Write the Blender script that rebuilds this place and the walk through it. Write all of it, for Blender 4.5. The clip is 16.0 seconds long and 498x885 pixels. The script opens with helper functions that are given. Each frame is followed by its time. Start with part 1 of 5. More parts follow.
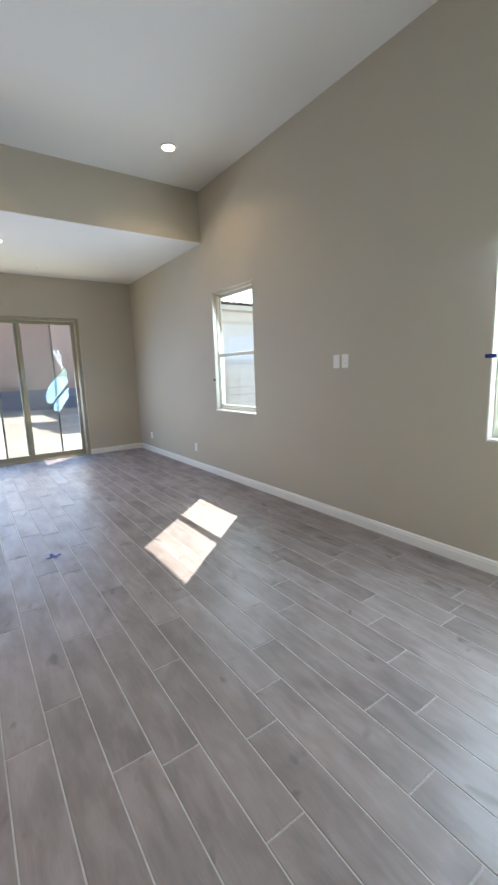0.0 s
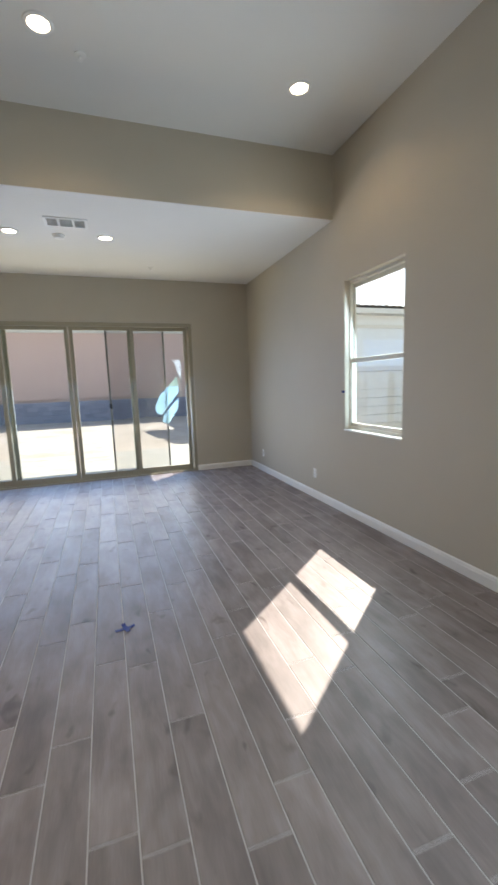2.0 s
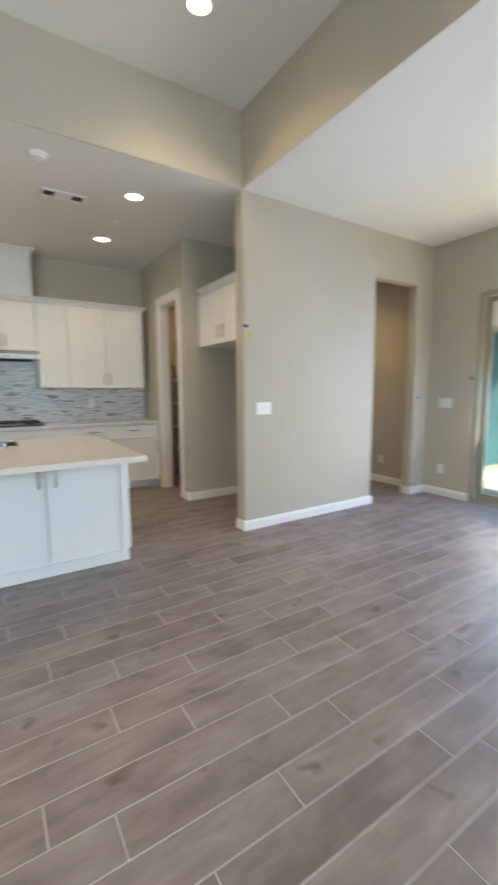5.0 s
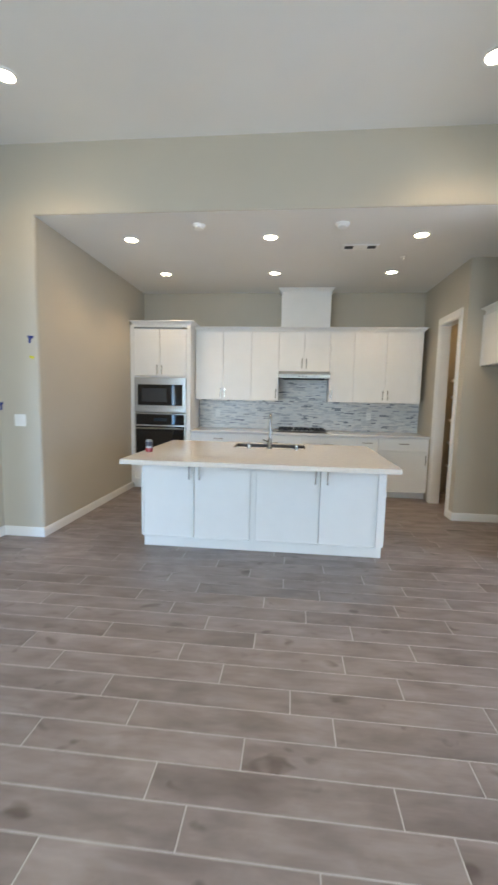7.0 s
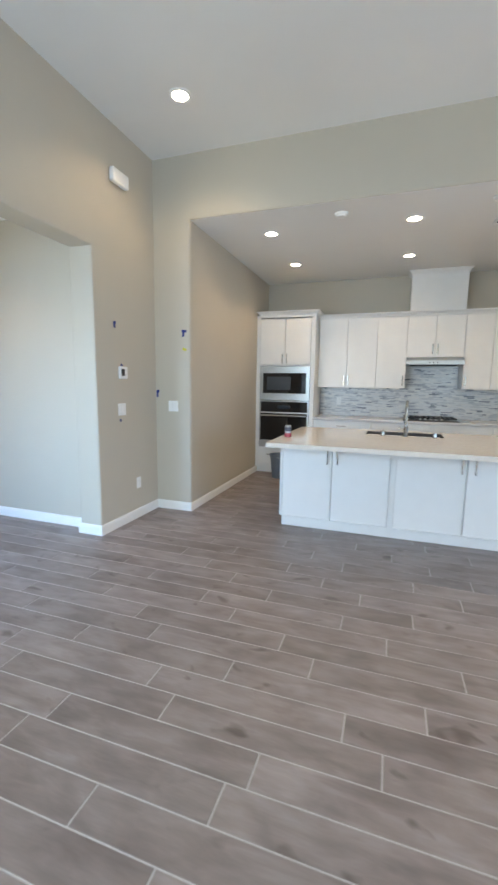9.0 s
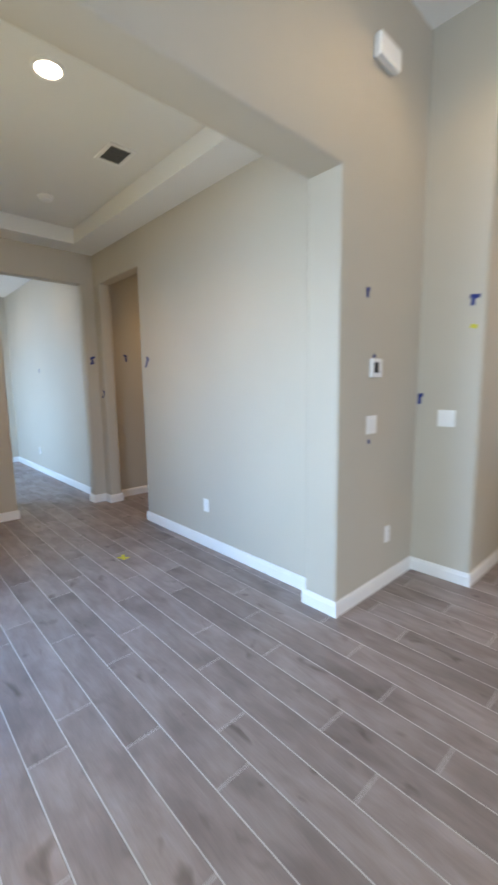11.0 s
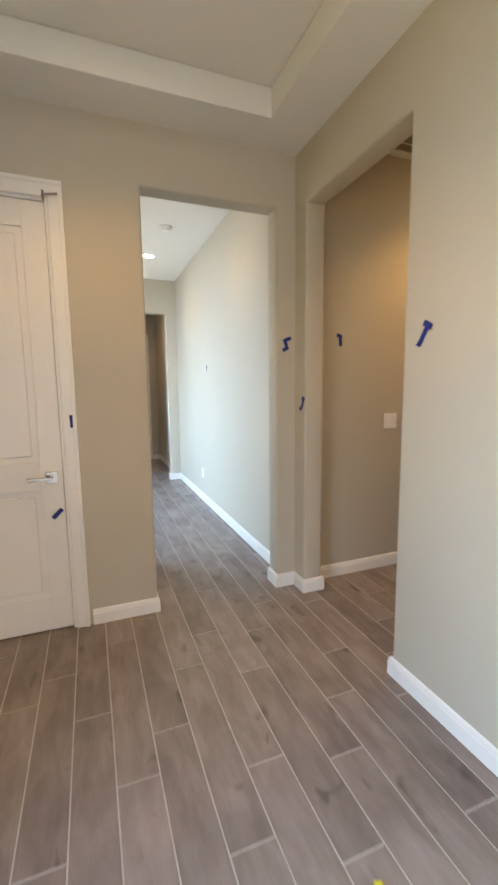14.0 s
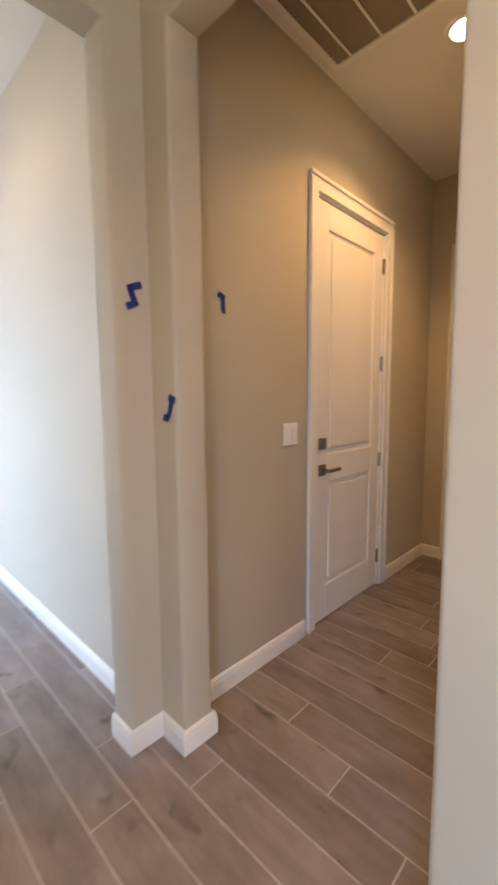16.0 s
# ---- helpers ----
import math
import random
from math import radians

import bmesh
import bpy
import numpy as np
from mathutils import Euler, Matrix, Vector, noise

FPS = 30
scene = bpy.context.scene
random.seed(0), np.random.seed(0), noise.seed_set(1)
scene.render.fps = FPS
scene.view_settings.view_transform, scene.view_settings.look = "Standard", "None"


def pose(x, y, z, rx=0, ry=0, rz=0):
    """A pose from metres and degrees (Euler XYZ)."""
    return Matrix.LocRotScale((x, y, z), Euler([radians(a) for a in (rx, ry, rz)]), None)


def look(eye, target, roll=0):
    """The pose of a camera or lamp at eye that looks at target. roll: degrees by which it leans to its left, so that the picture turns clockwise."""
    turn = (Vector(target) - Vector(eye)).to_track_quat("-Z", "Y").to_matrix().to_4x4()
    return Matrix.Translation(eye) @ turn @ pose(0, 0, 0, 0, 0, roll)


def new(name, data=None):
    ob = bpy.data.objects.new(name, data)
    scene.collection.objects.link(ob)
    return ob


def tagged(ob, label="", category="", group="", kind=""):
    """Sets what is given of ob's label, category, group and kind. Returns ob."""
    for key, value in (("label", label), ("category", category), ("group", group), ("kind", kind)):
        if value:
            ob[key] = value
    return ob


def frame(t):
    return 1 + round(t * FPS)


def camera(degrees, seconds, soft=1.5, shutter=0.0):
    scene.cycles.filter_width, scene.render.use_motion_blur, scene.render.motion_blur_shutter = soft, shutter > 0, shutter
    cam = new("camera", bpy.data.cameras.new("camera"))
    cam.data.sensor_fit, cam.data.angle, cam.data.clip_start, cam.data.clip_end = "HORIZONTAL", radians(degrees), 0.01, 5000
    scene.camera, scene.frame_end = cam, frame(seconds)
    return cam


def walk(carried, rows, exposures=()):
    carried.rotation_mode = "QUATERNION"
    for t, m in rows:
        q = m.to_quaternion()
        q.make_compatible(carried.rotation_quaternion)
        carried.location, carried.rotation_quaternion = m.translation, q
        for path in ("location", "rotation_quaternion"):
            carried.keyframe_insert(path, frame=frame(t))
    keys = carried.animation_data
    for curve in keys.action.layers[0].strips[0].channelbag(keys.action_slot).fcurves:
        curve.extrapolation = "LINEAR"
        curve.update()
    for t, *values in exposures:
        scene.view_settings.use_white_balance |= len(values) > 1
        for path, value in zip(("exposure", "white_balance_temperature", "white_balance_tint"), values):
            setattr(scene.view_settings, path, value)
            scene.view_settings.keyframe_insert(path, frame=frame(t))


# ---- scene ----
cam = camera(62.56, 16.0, 2.6, 0.5)
PATH = [
    (0, (0.313, 0.233, 1.396), (1.433, 1.855, 1.054), -2.00),
    (0.5, (0.374, 0.436, 1.398), (1.428, 2.100, 1.054), -2.33),
    (1, (0.413, 0.694, 1.405), (1.346, 2.430, 1.061), -2.36),
    (1.5, (0.533, 0.958, 1.413), (1.368, 2.747, 1.096), -2.10),
    (2, (0.748, 1.260, 1.416), (1.390, 3.133, 1.132), -1.99),
    (2.5, (0.895, 1.616, 1.416), (1.290, 3.559, 1.156), -1.54),
    (3, (0.997, 1.969, 1.416), (1.066, 3.949, 1.140), -0.74),
    (3.5, (1.123, 2.327, 1.419), (0.831, 4.284, 1.130), 0.10),
    (4, (1.140, 2.687, 1.406), (0.519, 4.562, 1.092), 0.78),
    (4.5, (1.155, 2.986, 1.372), (0.050, 4.627, 1.079), 0.56),
    (5, (1.162, 3.214, 1.331), (-0.513, 4.277, 1.078), -0.41),
    (5.2, (1.171, 3.250, 1.316), (-0.619, 4.109, 1.078), -0.27),
    (7.3, (1.819, 3.213, 1.440), (-0.143, 2.915, 1.191), 1.08),
    (7.5, (1.898, 3.179, 1.439), (-0.051, 2.816, 1.176), 0.91),
    (7.7, (1.971, 3.145, 1.435), (0.032, 2.728, 1.179), 0.85),
    (8, (2.055, 3.097, 1.429), (0.137, 2.616, 1.129), 0.84),
    (8.2, (2.073, 3.072, 1.426), (0.165, 2.553, 1.125), 0.84),
    (10.3, (1.249, 2.236, 1.381), (-0.390, 1.123, 1.109), -0.24),
    (10.5, (1.124, 2.126, 1.386), (-0.425, 0.889, 1.117), -0.56),
    (11, (0.877, 1.757, 1.408), (-0.471, 0.305, 1.129), -0.75),
    (11.5, (0.742, 1.366, 1.418), (-0.377, -0.264, 1.113), -0.97),
    (12, (0.556, 0.979, 1.411), (-0.390, -0.758, 1.117), -0.92),
    (12.5, (0.421, 0.583, 1.415), (-0.425, -1.208, 1.140), -0.64),
    (13, (0.304, 0.226, 1.427), (-0.496, -1.586, 1.151), -0.44),
    (13.5, (0.165, -0.171, 1.430), (-0.560, -2.017, 1.168), -0.58),
    (14, (0.127, -0.565, 1.421), (-0.587, -2.415, 1.161), -0.69),
    (14.5, (0.054, -0.912, 1.410), (-0.708, -2.739, 1.123), -0.64),
    (15, (-0.126, -1.220, 1.390), (-1.001, -3.000, 1.132), -0.88),
    (15.5, (-0.237, -1.509, 1.373), (-1.381, -3.129, 1.116), -0.17),
    (16, (-0.345, -1.781, 1.351), (-1.772, -3.167, 1.138), -0.50),
]
EXPOSURES = [(0.0, 1.5, 6950, 10), (1.5, 1.43, 7000, 11), (2.5, 0.97, 7100, 10), (3.5, 1.18, 7150, 10), (4.2, 1.26, 7200, 10),
             (5.2, 1.82, 7200, 8), (8.0, 1.86, 6800, 8), (11.0, 1.84, 6900, 11), (12.0, 1.84, 7250, 12), (13.0, 1.98, 8400, 14),
             (14.0, 2.32, 8350, 12), (14.5, 2.42, 7850, 9), (15.0, 2.42, 7750, 11), (15.5, 2.38, 8050, 17), (16.0, 2.47, 8300, 20)]
walk(cam, [(t, look(eye, target, roll)) for t, eye, target, roll in PATH], EXPOSURES)

# ---- world, sun and exposure ----
SUN_TO = Vector((1.0, 0.88, 1.28)).normalized()
world = bpy.data.worlds.new("sky")
scene.world = world
world.use_nodes = True
wn = world.node_tree.nodes
sky = wn.new("ShaderNodeTexSky")
sky.sky_type, sky.sun_disc = "NISHITA", False
sky.sun_elevation, sky.sun_rotation = math.asin(SUN_TO.z), math.atan2(SUN_TO.x, SUN_TO.y)
world.node_tree.links.new(sky.outputs[0], wn["Background"].inputs[0])
wn["Background"].inputs[1].default_value = 0.15

sun_data = bpy.data.lights.new("sun", "SUN")
sun_data.energy, sun_data.angle, sun_data.color = 5.0, radians(0.5), (1.0, 0.97, 0.93)
sun = new("sun", sun_data)
sun.matrix_world = look(SUN_TO * 40, (0, 0, 0))


def sky_lamp(name, centre, toward, w, h, watts, colour=(0.55, 0.76, 1.0), spread=180):
    """An area lamp that stands in for daylight through an opening."""
    d = bpy.data.lights.new(name, "AREA")
    d.shape, d.size, d.size_y, d.energy, d.color = "RECTANGLE", w, h, watts, colour
    d.spread = radians(spread)
    ob = new(name, d)
    ob.matrix_world = look(centre, Vector(centre) + Vector(toward))
    return ob


# each opening: cool skylight that falls inward and down, and at the slider warm light thrown up by the sunlit ground
sky_lamp("daylight_slider", (0.33, 8.16, 1.3), (0, -1, -0.7), 3.4, 2.0, 34, (0.19, 0.44, 1.0))
sky_lamp("ground_bounce_slider", (0.33, 8.17, 0.9), (0, -1, 0.75), 3.4, 1.6, 19, (1.0, 0.91, 0.74))
sky_lamp("daylight_window", (3.27, 4.545, 1.65), (-1, 0, -0.25), 0.78, 1.4, 13)
sky_lamp("daylight_window", (3.27, 1.075, 1.65), (-1, 0.1, -0.45), 0.78, 1.4, 30)
# added fill at an assumed, unseen opening: blue low and yellow high on the foyer wall
sky_lamp("fill_entry", (1.53, -0.62, 1.25), (-1, 0.1, -0.45), 0.9, 1.8, 12.5, (0.18, 0.47, 1.0), 120)
sky_lamp("fill_up_entry", (1.54, -0.62, 1.0), (-1, 0, 0.4), 0.9, 1.4, 3.2, (1.0, 0.85, 0.42), 130)
sky_lamp("daylight_corridor", (1.52, -5.6, 1.4), (-1, 0, -0.6), 1.9, 2.1, 27, (0.21, 0.49, 1.0), 140)
sky_lamp("ground_bounce_corridor", (1.53, -5.6, 1.0), (-1, 0, 0.5), 1.9, 1.4, 6, (1.0, 0.93, 0.72))
LAMP_W = 5.0                                              # watts of each recessed downlight


# ---- materials ----
def material(name, rough=0.5, metal=0.0):
    m = bpy.data.materials.new(name)
    m.use_nodes = True
    n = m.node_tree.nodes
    b = n["Principled BSDF"]
    b.inputs["Roughness"].default_value, b.inputs["Metallic"].default_value = rough, metal
    return m, n, m.node_tree.links, b


def noise_node(n, links, coord, scale, detail=4.0, rough=0.55, stretch=(1, 1, 1), distort=0.0):
    mp = n.new("ShaderNodeMapping")
    mp.inputs["Scale"].default_value = stretch
    links.new(coord, mp.inputs["Vector"])
    t = n.new("ShaderNodeTexNoise")
    t.inputs["Scale"].default_value, t.inputs["Detail"].default_value = scale, detail
    t.inputs["Roughness"].default_value, t.inputs["Distortion"].default_value = rough, distort
    links.new(mp.outputs[0], t.inputs["Vector"])
    return t


def ramp(n, links, value, stops):
    r = n.new("ShaderNodeValToRGB")
    e = r.color_ramp.elements
    while len(e) < len(stops):
        e.new(0.5)
    for k, (p, c) in zip(e, stops):
        k.position, k.color = p, (*c, 1)
    links.new(value, r.inputs[0])
    return r


def plain(name, colour, rough=0.5, metal=0.0, vary=0.06, scale=6.0, bump=0.0, bump_scale=60.0, bump_dist=0.002, coat=0.0):
    """A painted, moulded or metal surface with slight mottling and fine relief."""
    m, n, links, b = material(name, rough, metal)
    co = n.new("ShaderNodeTexCoord").outputs["Object"]
    t = noise_node(n, links, co, scale)
    lo, hi = [c * (1 - vary) for c in colour], [min(1, c * (1 + vary)) for c in colour]
    links.new(ramp(n, links, t.outputs[0], [(0.3, lo), (0.7, hi)]).outputs[0], b.inputs["Base Color"])
    if bump:
        f = noise_node(n, links, co, bump_scale, 3)
        bp = n.new("ShaderNodeBump")
        bp.inputs["Strength"].default_value, bp.inputs["Distance"].default_value = bump, bump_dist
        links.new(f.outputs[0], bp.inputs["Height"])
        links.new(bp.outputs[0], b.inputs["Normal"])
    if coat:
        b.inputs["Coat Weight"].default_value = coat
    return m


def glow(name, colour, strength):
    m, n, links, b = material(name)
    b.inputs["Base Color"].default_value = (*colour, 1)
    b.inputs["Emission Color"].default_value, b.inputs["Emission Strength"].default_value = (*colour, 1), strength
    return m


def glass(name, tint=(0.93, 0.97, 0.96)):
    m, n, links, b = material(name, 0.0)
    out = n["Material Output"]
    tr, gl, fr, mix = n.new("ShaderNodeBsdfTransparent"), n.new("ShaderNodeBsdfGlossy"), n.new("ShaderNodeLayerWeight"), n.new("ShaderNodeMixShader")
    tr.inputs[0].default_value = (*tint, 1)
    gl.inputs["Roughness"].default_value = 0.01
    pw, ma = n.new("ShaderNodeMath"), n.new("ShaderNodeMath")
    pw.operation, ma.operation = "POWER", "MULTIPLY_ADD"
    links.new(fr.outputs["Facing"], pw.inputs[0])
    pw.inputs[1].default_value, ma.inputs[1].default_value, ma.inputs[2].default_value = 5.0, 0.5, 0.022
    links.new(pw.outputs[0], ma.inputs[0])
    links.new(ma.outputs[0], mix.inputs[0])
    links.new(tr.outputs[0], mix.inputs[1])
    links.new(gl.outputs[0], mix.inputs[2])
    links.new(mix.outputs[0], out.inputs[0])
    return m


def plank_material(name, from_island=False):
    """Wood-look porcelain: grey-brown, long grain, knots and a satin glaze; each plank has its own tone and cut."""
    m, n, links, b = material(name, 0.33)
    co = n.new("ShaderNodeTexCoord").outputs["Object"]
    if from_island:
        rnd = n.new("ShaderNodeNewGeometry").outputs["Random Per Island"]
    else:
        rnd = n.new("ShaderNodeObjectInfo").outputs["Random"]
    geo = n.new("ShaderNodeNewGeometry").outputs["Position"]
    sh = n.new("ShaderNodeVectorMath")
    sh.operation = "MULTIPLY_ADD"
    links.new(rnd, sh.inputs[0])
    sh.inputs[1].default_value = (37.0, 61.0, 13.0)
    links.new(geo, sh.inputs[2])
    v = sh.outputs[0]
    grain = noise_node(n, links, v, 5.0, 5, 0.55, (3.2, 0.8, 1.0), 0.5)
    cloud = noise_node(n, links, v, 3.0, 3, 0.5, (1.7, 1.0, 1.0), 0.4)
    fine = noise_node(n, links, v, 45.0, 4, 0.6, (4.0, 0.30, 1.0))
    knots = noise_node(n, links, v, 4.6, 2, 0.4, (2.2, 1.3, 1.0), 0.5)
    c1 = ramp(n, links, grain.outputs[0], [(0.25, (0.195, 0.160, 0.150)), (0.5, (0.253, 0.211, 0.198)), (0.75, (0.312, 0.268, 0.256))])
    c2 = ramp(n, links, cloud.outputs[0], [(0.30, (0.76, 0.745, 0.735)), (0.60, (1.04, 1.04, 1.04))])
    c3 = ramp(n, links, fine.outputs[0], [(0.3, (0.93, 0.925, 0.925)), (0.7, (1.03, 1.03, 1.03))])
    c4 = ramp(n, links, knots.outputs[0], [(0.24, (0.55, 0.51, 0.49)), (0.34, (1.0, 1.0, 1.0))])
    c5 = ramp(n, links, rnd, [(0.0, (0.86, 0.855, 0.85)), (0.5, (1.0, 1.0, 1.0)), (1.0, (1.12, 1.12, 1.13))])
    col = c1.outputs[0]
    for c in (c2, c3, c4, c5):
        mx = n.new("ShaderNodeMix")
        mx.data_type, mx.blend_type = "RGBA", "MULTIPLY"
        mx.inputs[0].default_value = 1.0
        links.new(col, mx.inputs[6])
        links.new(c.outputs[0], mx.inputs[7])
        col = mx.outputs[2]
    links.new(col, b.inputs["Base Color"])
    rr = ramp(n, links, cloud.outputs[0], [(0.3, (0.47, 0.47, 0.47)), (0.7, (0.36, 0.36, 0.36))])
    links.new(rr.outputs[0], b.inputs["Roughness"])
    bp = n.new("ShaderNodeBump")
    bp.inputs["Strength"].default_value, bp.inputs["Distance"].default_value = 0.25, 0.0012
    links.new(grain.outputs[0], bp.inputs["Height"])
    links.new(bp.outputs[0], b.inputs["Normal"])
    return m


def mosaic_material(name):
    m, n, links, b = material(name, 0.25)
    rnd = n.new("ShaderNodeObjectInfo").outputs["Random"]
    isl = n.new("ShaderNodeNewGeometry").outputs["Random Per Island"]
    add = n.new("ShaderNodeMath")
    add.operation = "ADD"
    links.new(rnd, add.inputs[0])
    links.new(isl, add.inputs[1])
    fr = n.new("ShaderNodeMath")
    fr.operation = "FRACT"
    links.new(add.outputs[0], fr.inputs[0])
    stops = [(0.0, (0.70, 0.71, 0.70)), (0.38, (0.56, 0.57, 0.58)), (0.62, (0.74, 0.73, 0.70)), (0.84, (0.40, 0.42, 0.45)), (0.95, (0.20, 0.22, 0.25))]
    r = ramp(n, links, fr.outputs[0], stops)
    r.color_ramp.interpolation = "CONSTANT"
    co = n.new("ShaderNodeTexCoord").outputs["Object"]
    t = noise_node(n, links, co, 25.0, 3, 0.6, (1, 0.3, 2))
    mx = n.new("ShaderNodeMix")
    mx.data_type, mx.blend_type = "RGBA", "MULTIPLY"
    mx.inputs[0].default_value = 1.0
    links.new(r.outputs[0], mx.inputs[6])
    links.new(ramp(n, links, t.outputs[0], [(0.3, (0.85, 0.85, 0.86)), (0.7, (1.1, 1.1, 1.1))]).outputs[0], mx.inputs[7])
    links.new(mx.outputs[2], b.inputs["Base Color"])
    return m


def island_tone(name, stops, rough=0.7, bump=0.3, scale=40.0):
    """Pieces of one kind whose tone goes from piece to piece."""
    m, n, links, b = material(name, rough)
    co = n.new("ShaderNodeTexCoord").outputs["Object"]
    isl = n.new("ShaderNodeNewGeometry").outputs["Random Per Island"]
    links.new(ramp(n, links, isl, stops).outputs[0], b.inputs["Base Color"])
    bp = n.new("ShaderNodeBump")
    bp.inputs["Strength"].default_value, bp.inputs["Distance"].default_value = bump, 0.004
    links.new(noise_node(n, links, co, scale).outputs[0], bp.inputs["Height"])
    links.new(bp.outputs[0], b.inputs["Normal"])
    return m


def ground_material(name, dark, light):
    m, n, links, b = material(name, 0.95)
    co = n.new("ShaderNodeTexCoord").outputs["Object"]
    a, c = noise_node(n, links, co, 0.5, 6, 0.6), noise_node(n, links, co, 9.0, 6, 0.7)
    mx = n.new("ShaderNodeMix")
    mx.data_type, mx.blend_type = "RGBA", "MULTIPLY"
    mx.inputs[0].default_value = 1.0
    links.new(ramp(n, links, a.outputs[0], [(0.3, dark), (0.7, light)]).outputs[0], mx.inputs[6])
    links.new(ramp(n, links, c.outputs[0], [(0.3, (0.7, 0.7, 0.7)), (0.7, (1.15, 1.15, 1.15))]).outputs[0], mx.inputs[7])
    links.new(mx.outputs[2], b.inputs["Base Color"])
    bp = n.new("ShaderNodeBump")
    bp.inputs["Strength"].default_value, bp.inputs["Distance"].default_value = 0.6, 0.03
    links.new(c.outputs[0], bp.inputs["Height"])
    links.new(bp.outputs[0], b.inputs["Normal"])
    return m


PAINT = plain("greige wall paint", (0.50, 0.455, 0.370), 0.6, vary=0.025, scale=1.2, bump=0.12, bump_scale=170, bump_dist=0.0015)
CEIL = plain("white ceiling paint", (0.76, 0.76, 0.74), 0.75, vary=0.02, scale=1.0, bump=0.15, bump_scale=140, bump_dist=0.0015)
TRIM = plain("white semi-gloss trim paint", (0.80, 0.79, 0.76), 0.32, vary=0.02)
DOOR = plain("white door paint", (0.78, 0.76, 0.72), 0.36, vary=0.02)
CAB = plain("white cabinet lacquer", (0.80, 0.80, 0.78), 0.35, vary=0.015)
PLATE = plain("white plastic plate", (0.82, 0.82, 0.80), 0.3, vary=0.01)
# dark grey put where shade falls: outlet slots and the slats of two vents
SLOT_SHADE = plain("grey shadowed slot", (0.10, 0.10, 0.10), 0.5)
GROUT = plain("pale grey grout", (0.50, 0.47, 0.45), 0.9, vary=0.1, scale=20)
PLANK, PLANK_FAR = plank_material("wood-look porcelain plank"), plank_material("wood-look porcelain planks", True)
BRONZE = plain("tan aluminium frame", (0.335, 0.305, 0.225), 0.42, 0.0, vary=0.04)
GLASS = glass("clear window glass")
GLASS_TEAL = plain("dark teal reflective glass", (0.055, 0.15, 0.17), 0.5, vary=0.2, scale=1.5)
GLASS_TEAL.node_tree.nodes["Principled BSDF"].inputs["Specular IOR Level"].default_value = 0.08
BLACK = plain("black plastic", (0.015, 0.015, 0.017), 0.35)
BLACK_GLASS = plain("black oven glass", (0.008, 0.008, 0.009), 0.05)
STEEL = plain("brushed stainless steel", (0.40, 0.39, 0.375), 0.33, 1.0, vary=0.05, scale=20)
CHROME = plain("satin nickel", (0.50, 0.48, 0.45), 0.24, 1.0)
FAUCET = plain("dull stainless faucet", (0.34, 0.33, 0.31), 0.26, 1.0)
BRONZE_HW = plain("dark nickel hardware", (0.28, 0.25, 0.22), 0.3, 1.0)
QUARTZ = plain("warm white quartz", (0.74, 0.69, 0.62), 0.07, vary=0.05, scale=30)
QUARTZ_GREY = plain("pale grey quartz", (0.62, 0.62, 0.62), 0.15, vary=0.06, scale=30)
MOSAIC = mosaic_material("grey glass and stone mosaic")
MORTAR = plain("light mosaic grout", (0.66, 0.66, 0.64), 0.9)
TAPE_BLUE = plain("blue masking tape", (0.004, 0.020, 0.165), 0.6, vary=0.1, scale=30)
TAPE_YELLOW = plain("yellow masking tape", (0.55, 0.50, 0.03), 0.6, vary=0.1, scale=30)
LAMP_ON = glow("lit lamp diffuser", (1.0, 0.86, 0.66), 9.0)
GRILLE_DARK = plain("dark hood filter and duct shade", (0.025, 0.025, 0.025), 0.8)
BUCKET = plain("blue-grey plastic", (0.13, 0.16, 0.20), 0.45)
DIRT = ground_material("pale graded dirt", (0.40, 0.345, 0.30), (0.56, 0.495, 0.44))
SLAB = plain("grey concrete slab", (0.40, 0.39, 0.37), 0.85, vary=0.12, scale=2.5, bump=0.3, bump_scale=60)
STUCCO = plain("pale stucco", (0.66, 0.63, 0.58), 0.9, vary=0.05, bump=0.4, bump_scale=90)
SIDING = plain("pinkish tan siding", (0.64, 0.45, 0.39), 0.8, vary=0.05, bump=0.2, bump_scale=50)
SIDING_GREY = plain("grey siding", (0.72, 0.72, 0.72), 0.8, vary=0.05, bump=0.2, bump_scale=50)
BLOCK_SHADED = island_tone("shade-blue concrete block", [(0.0, (0.22, 0.225, 0.29)), (1.0, (0.30, 0.305, 0.38))], 0.95)
ROOF_TILE = island_tone("grey-brown roof tile", [(0.0, (0.26, 0.23, 0.21)), (1.0, (0.42, 0.38, 0.35))], 0.85)


def sheet_material(name, tint):
    """A thin sheet that lets light through, part clear and part scattered."""
    m, n, links, b = material(name)
    tl, tr, mix = n.new("ShaderNodeBsdfTranslucent"), n.new("ShaderNodeBsdfTransparent"), n.new("ShaderNodeMixShader")
    tl.inputs[0].default_value, tr.inputs[0].default_value = (*tint, 1), (*tint, 1)
    mix.inputs[0].default_value = 0.35
    links.new(tr.outputs[0], mix.inputs[1])
    links.new(tl.outputs[0], mix.inputs[2])
    links.new(mix.outputs[0], n["Material Output"].inputs[0])
    return m


CYAN_SHEET = sheet_material("translucent pale cyan sheet", (0.66, 0.80, 0.81))
GLASS_BACK = plain("dim inner wall paint", (0.30, 0.34, 0.35), 0.7)
FILTER = plain("brown return filter", (0.27, 0.22, 0.175), 0.9)
VENT_GREY = plain("grey vent backing", (0.48, 0.48, 0.46), 0.8)
FENCE = plain("pale tan fence block", (0.70, 0.67, 0.60), 0.9, vary=0.08, bump=0.3, bump_scale=40)
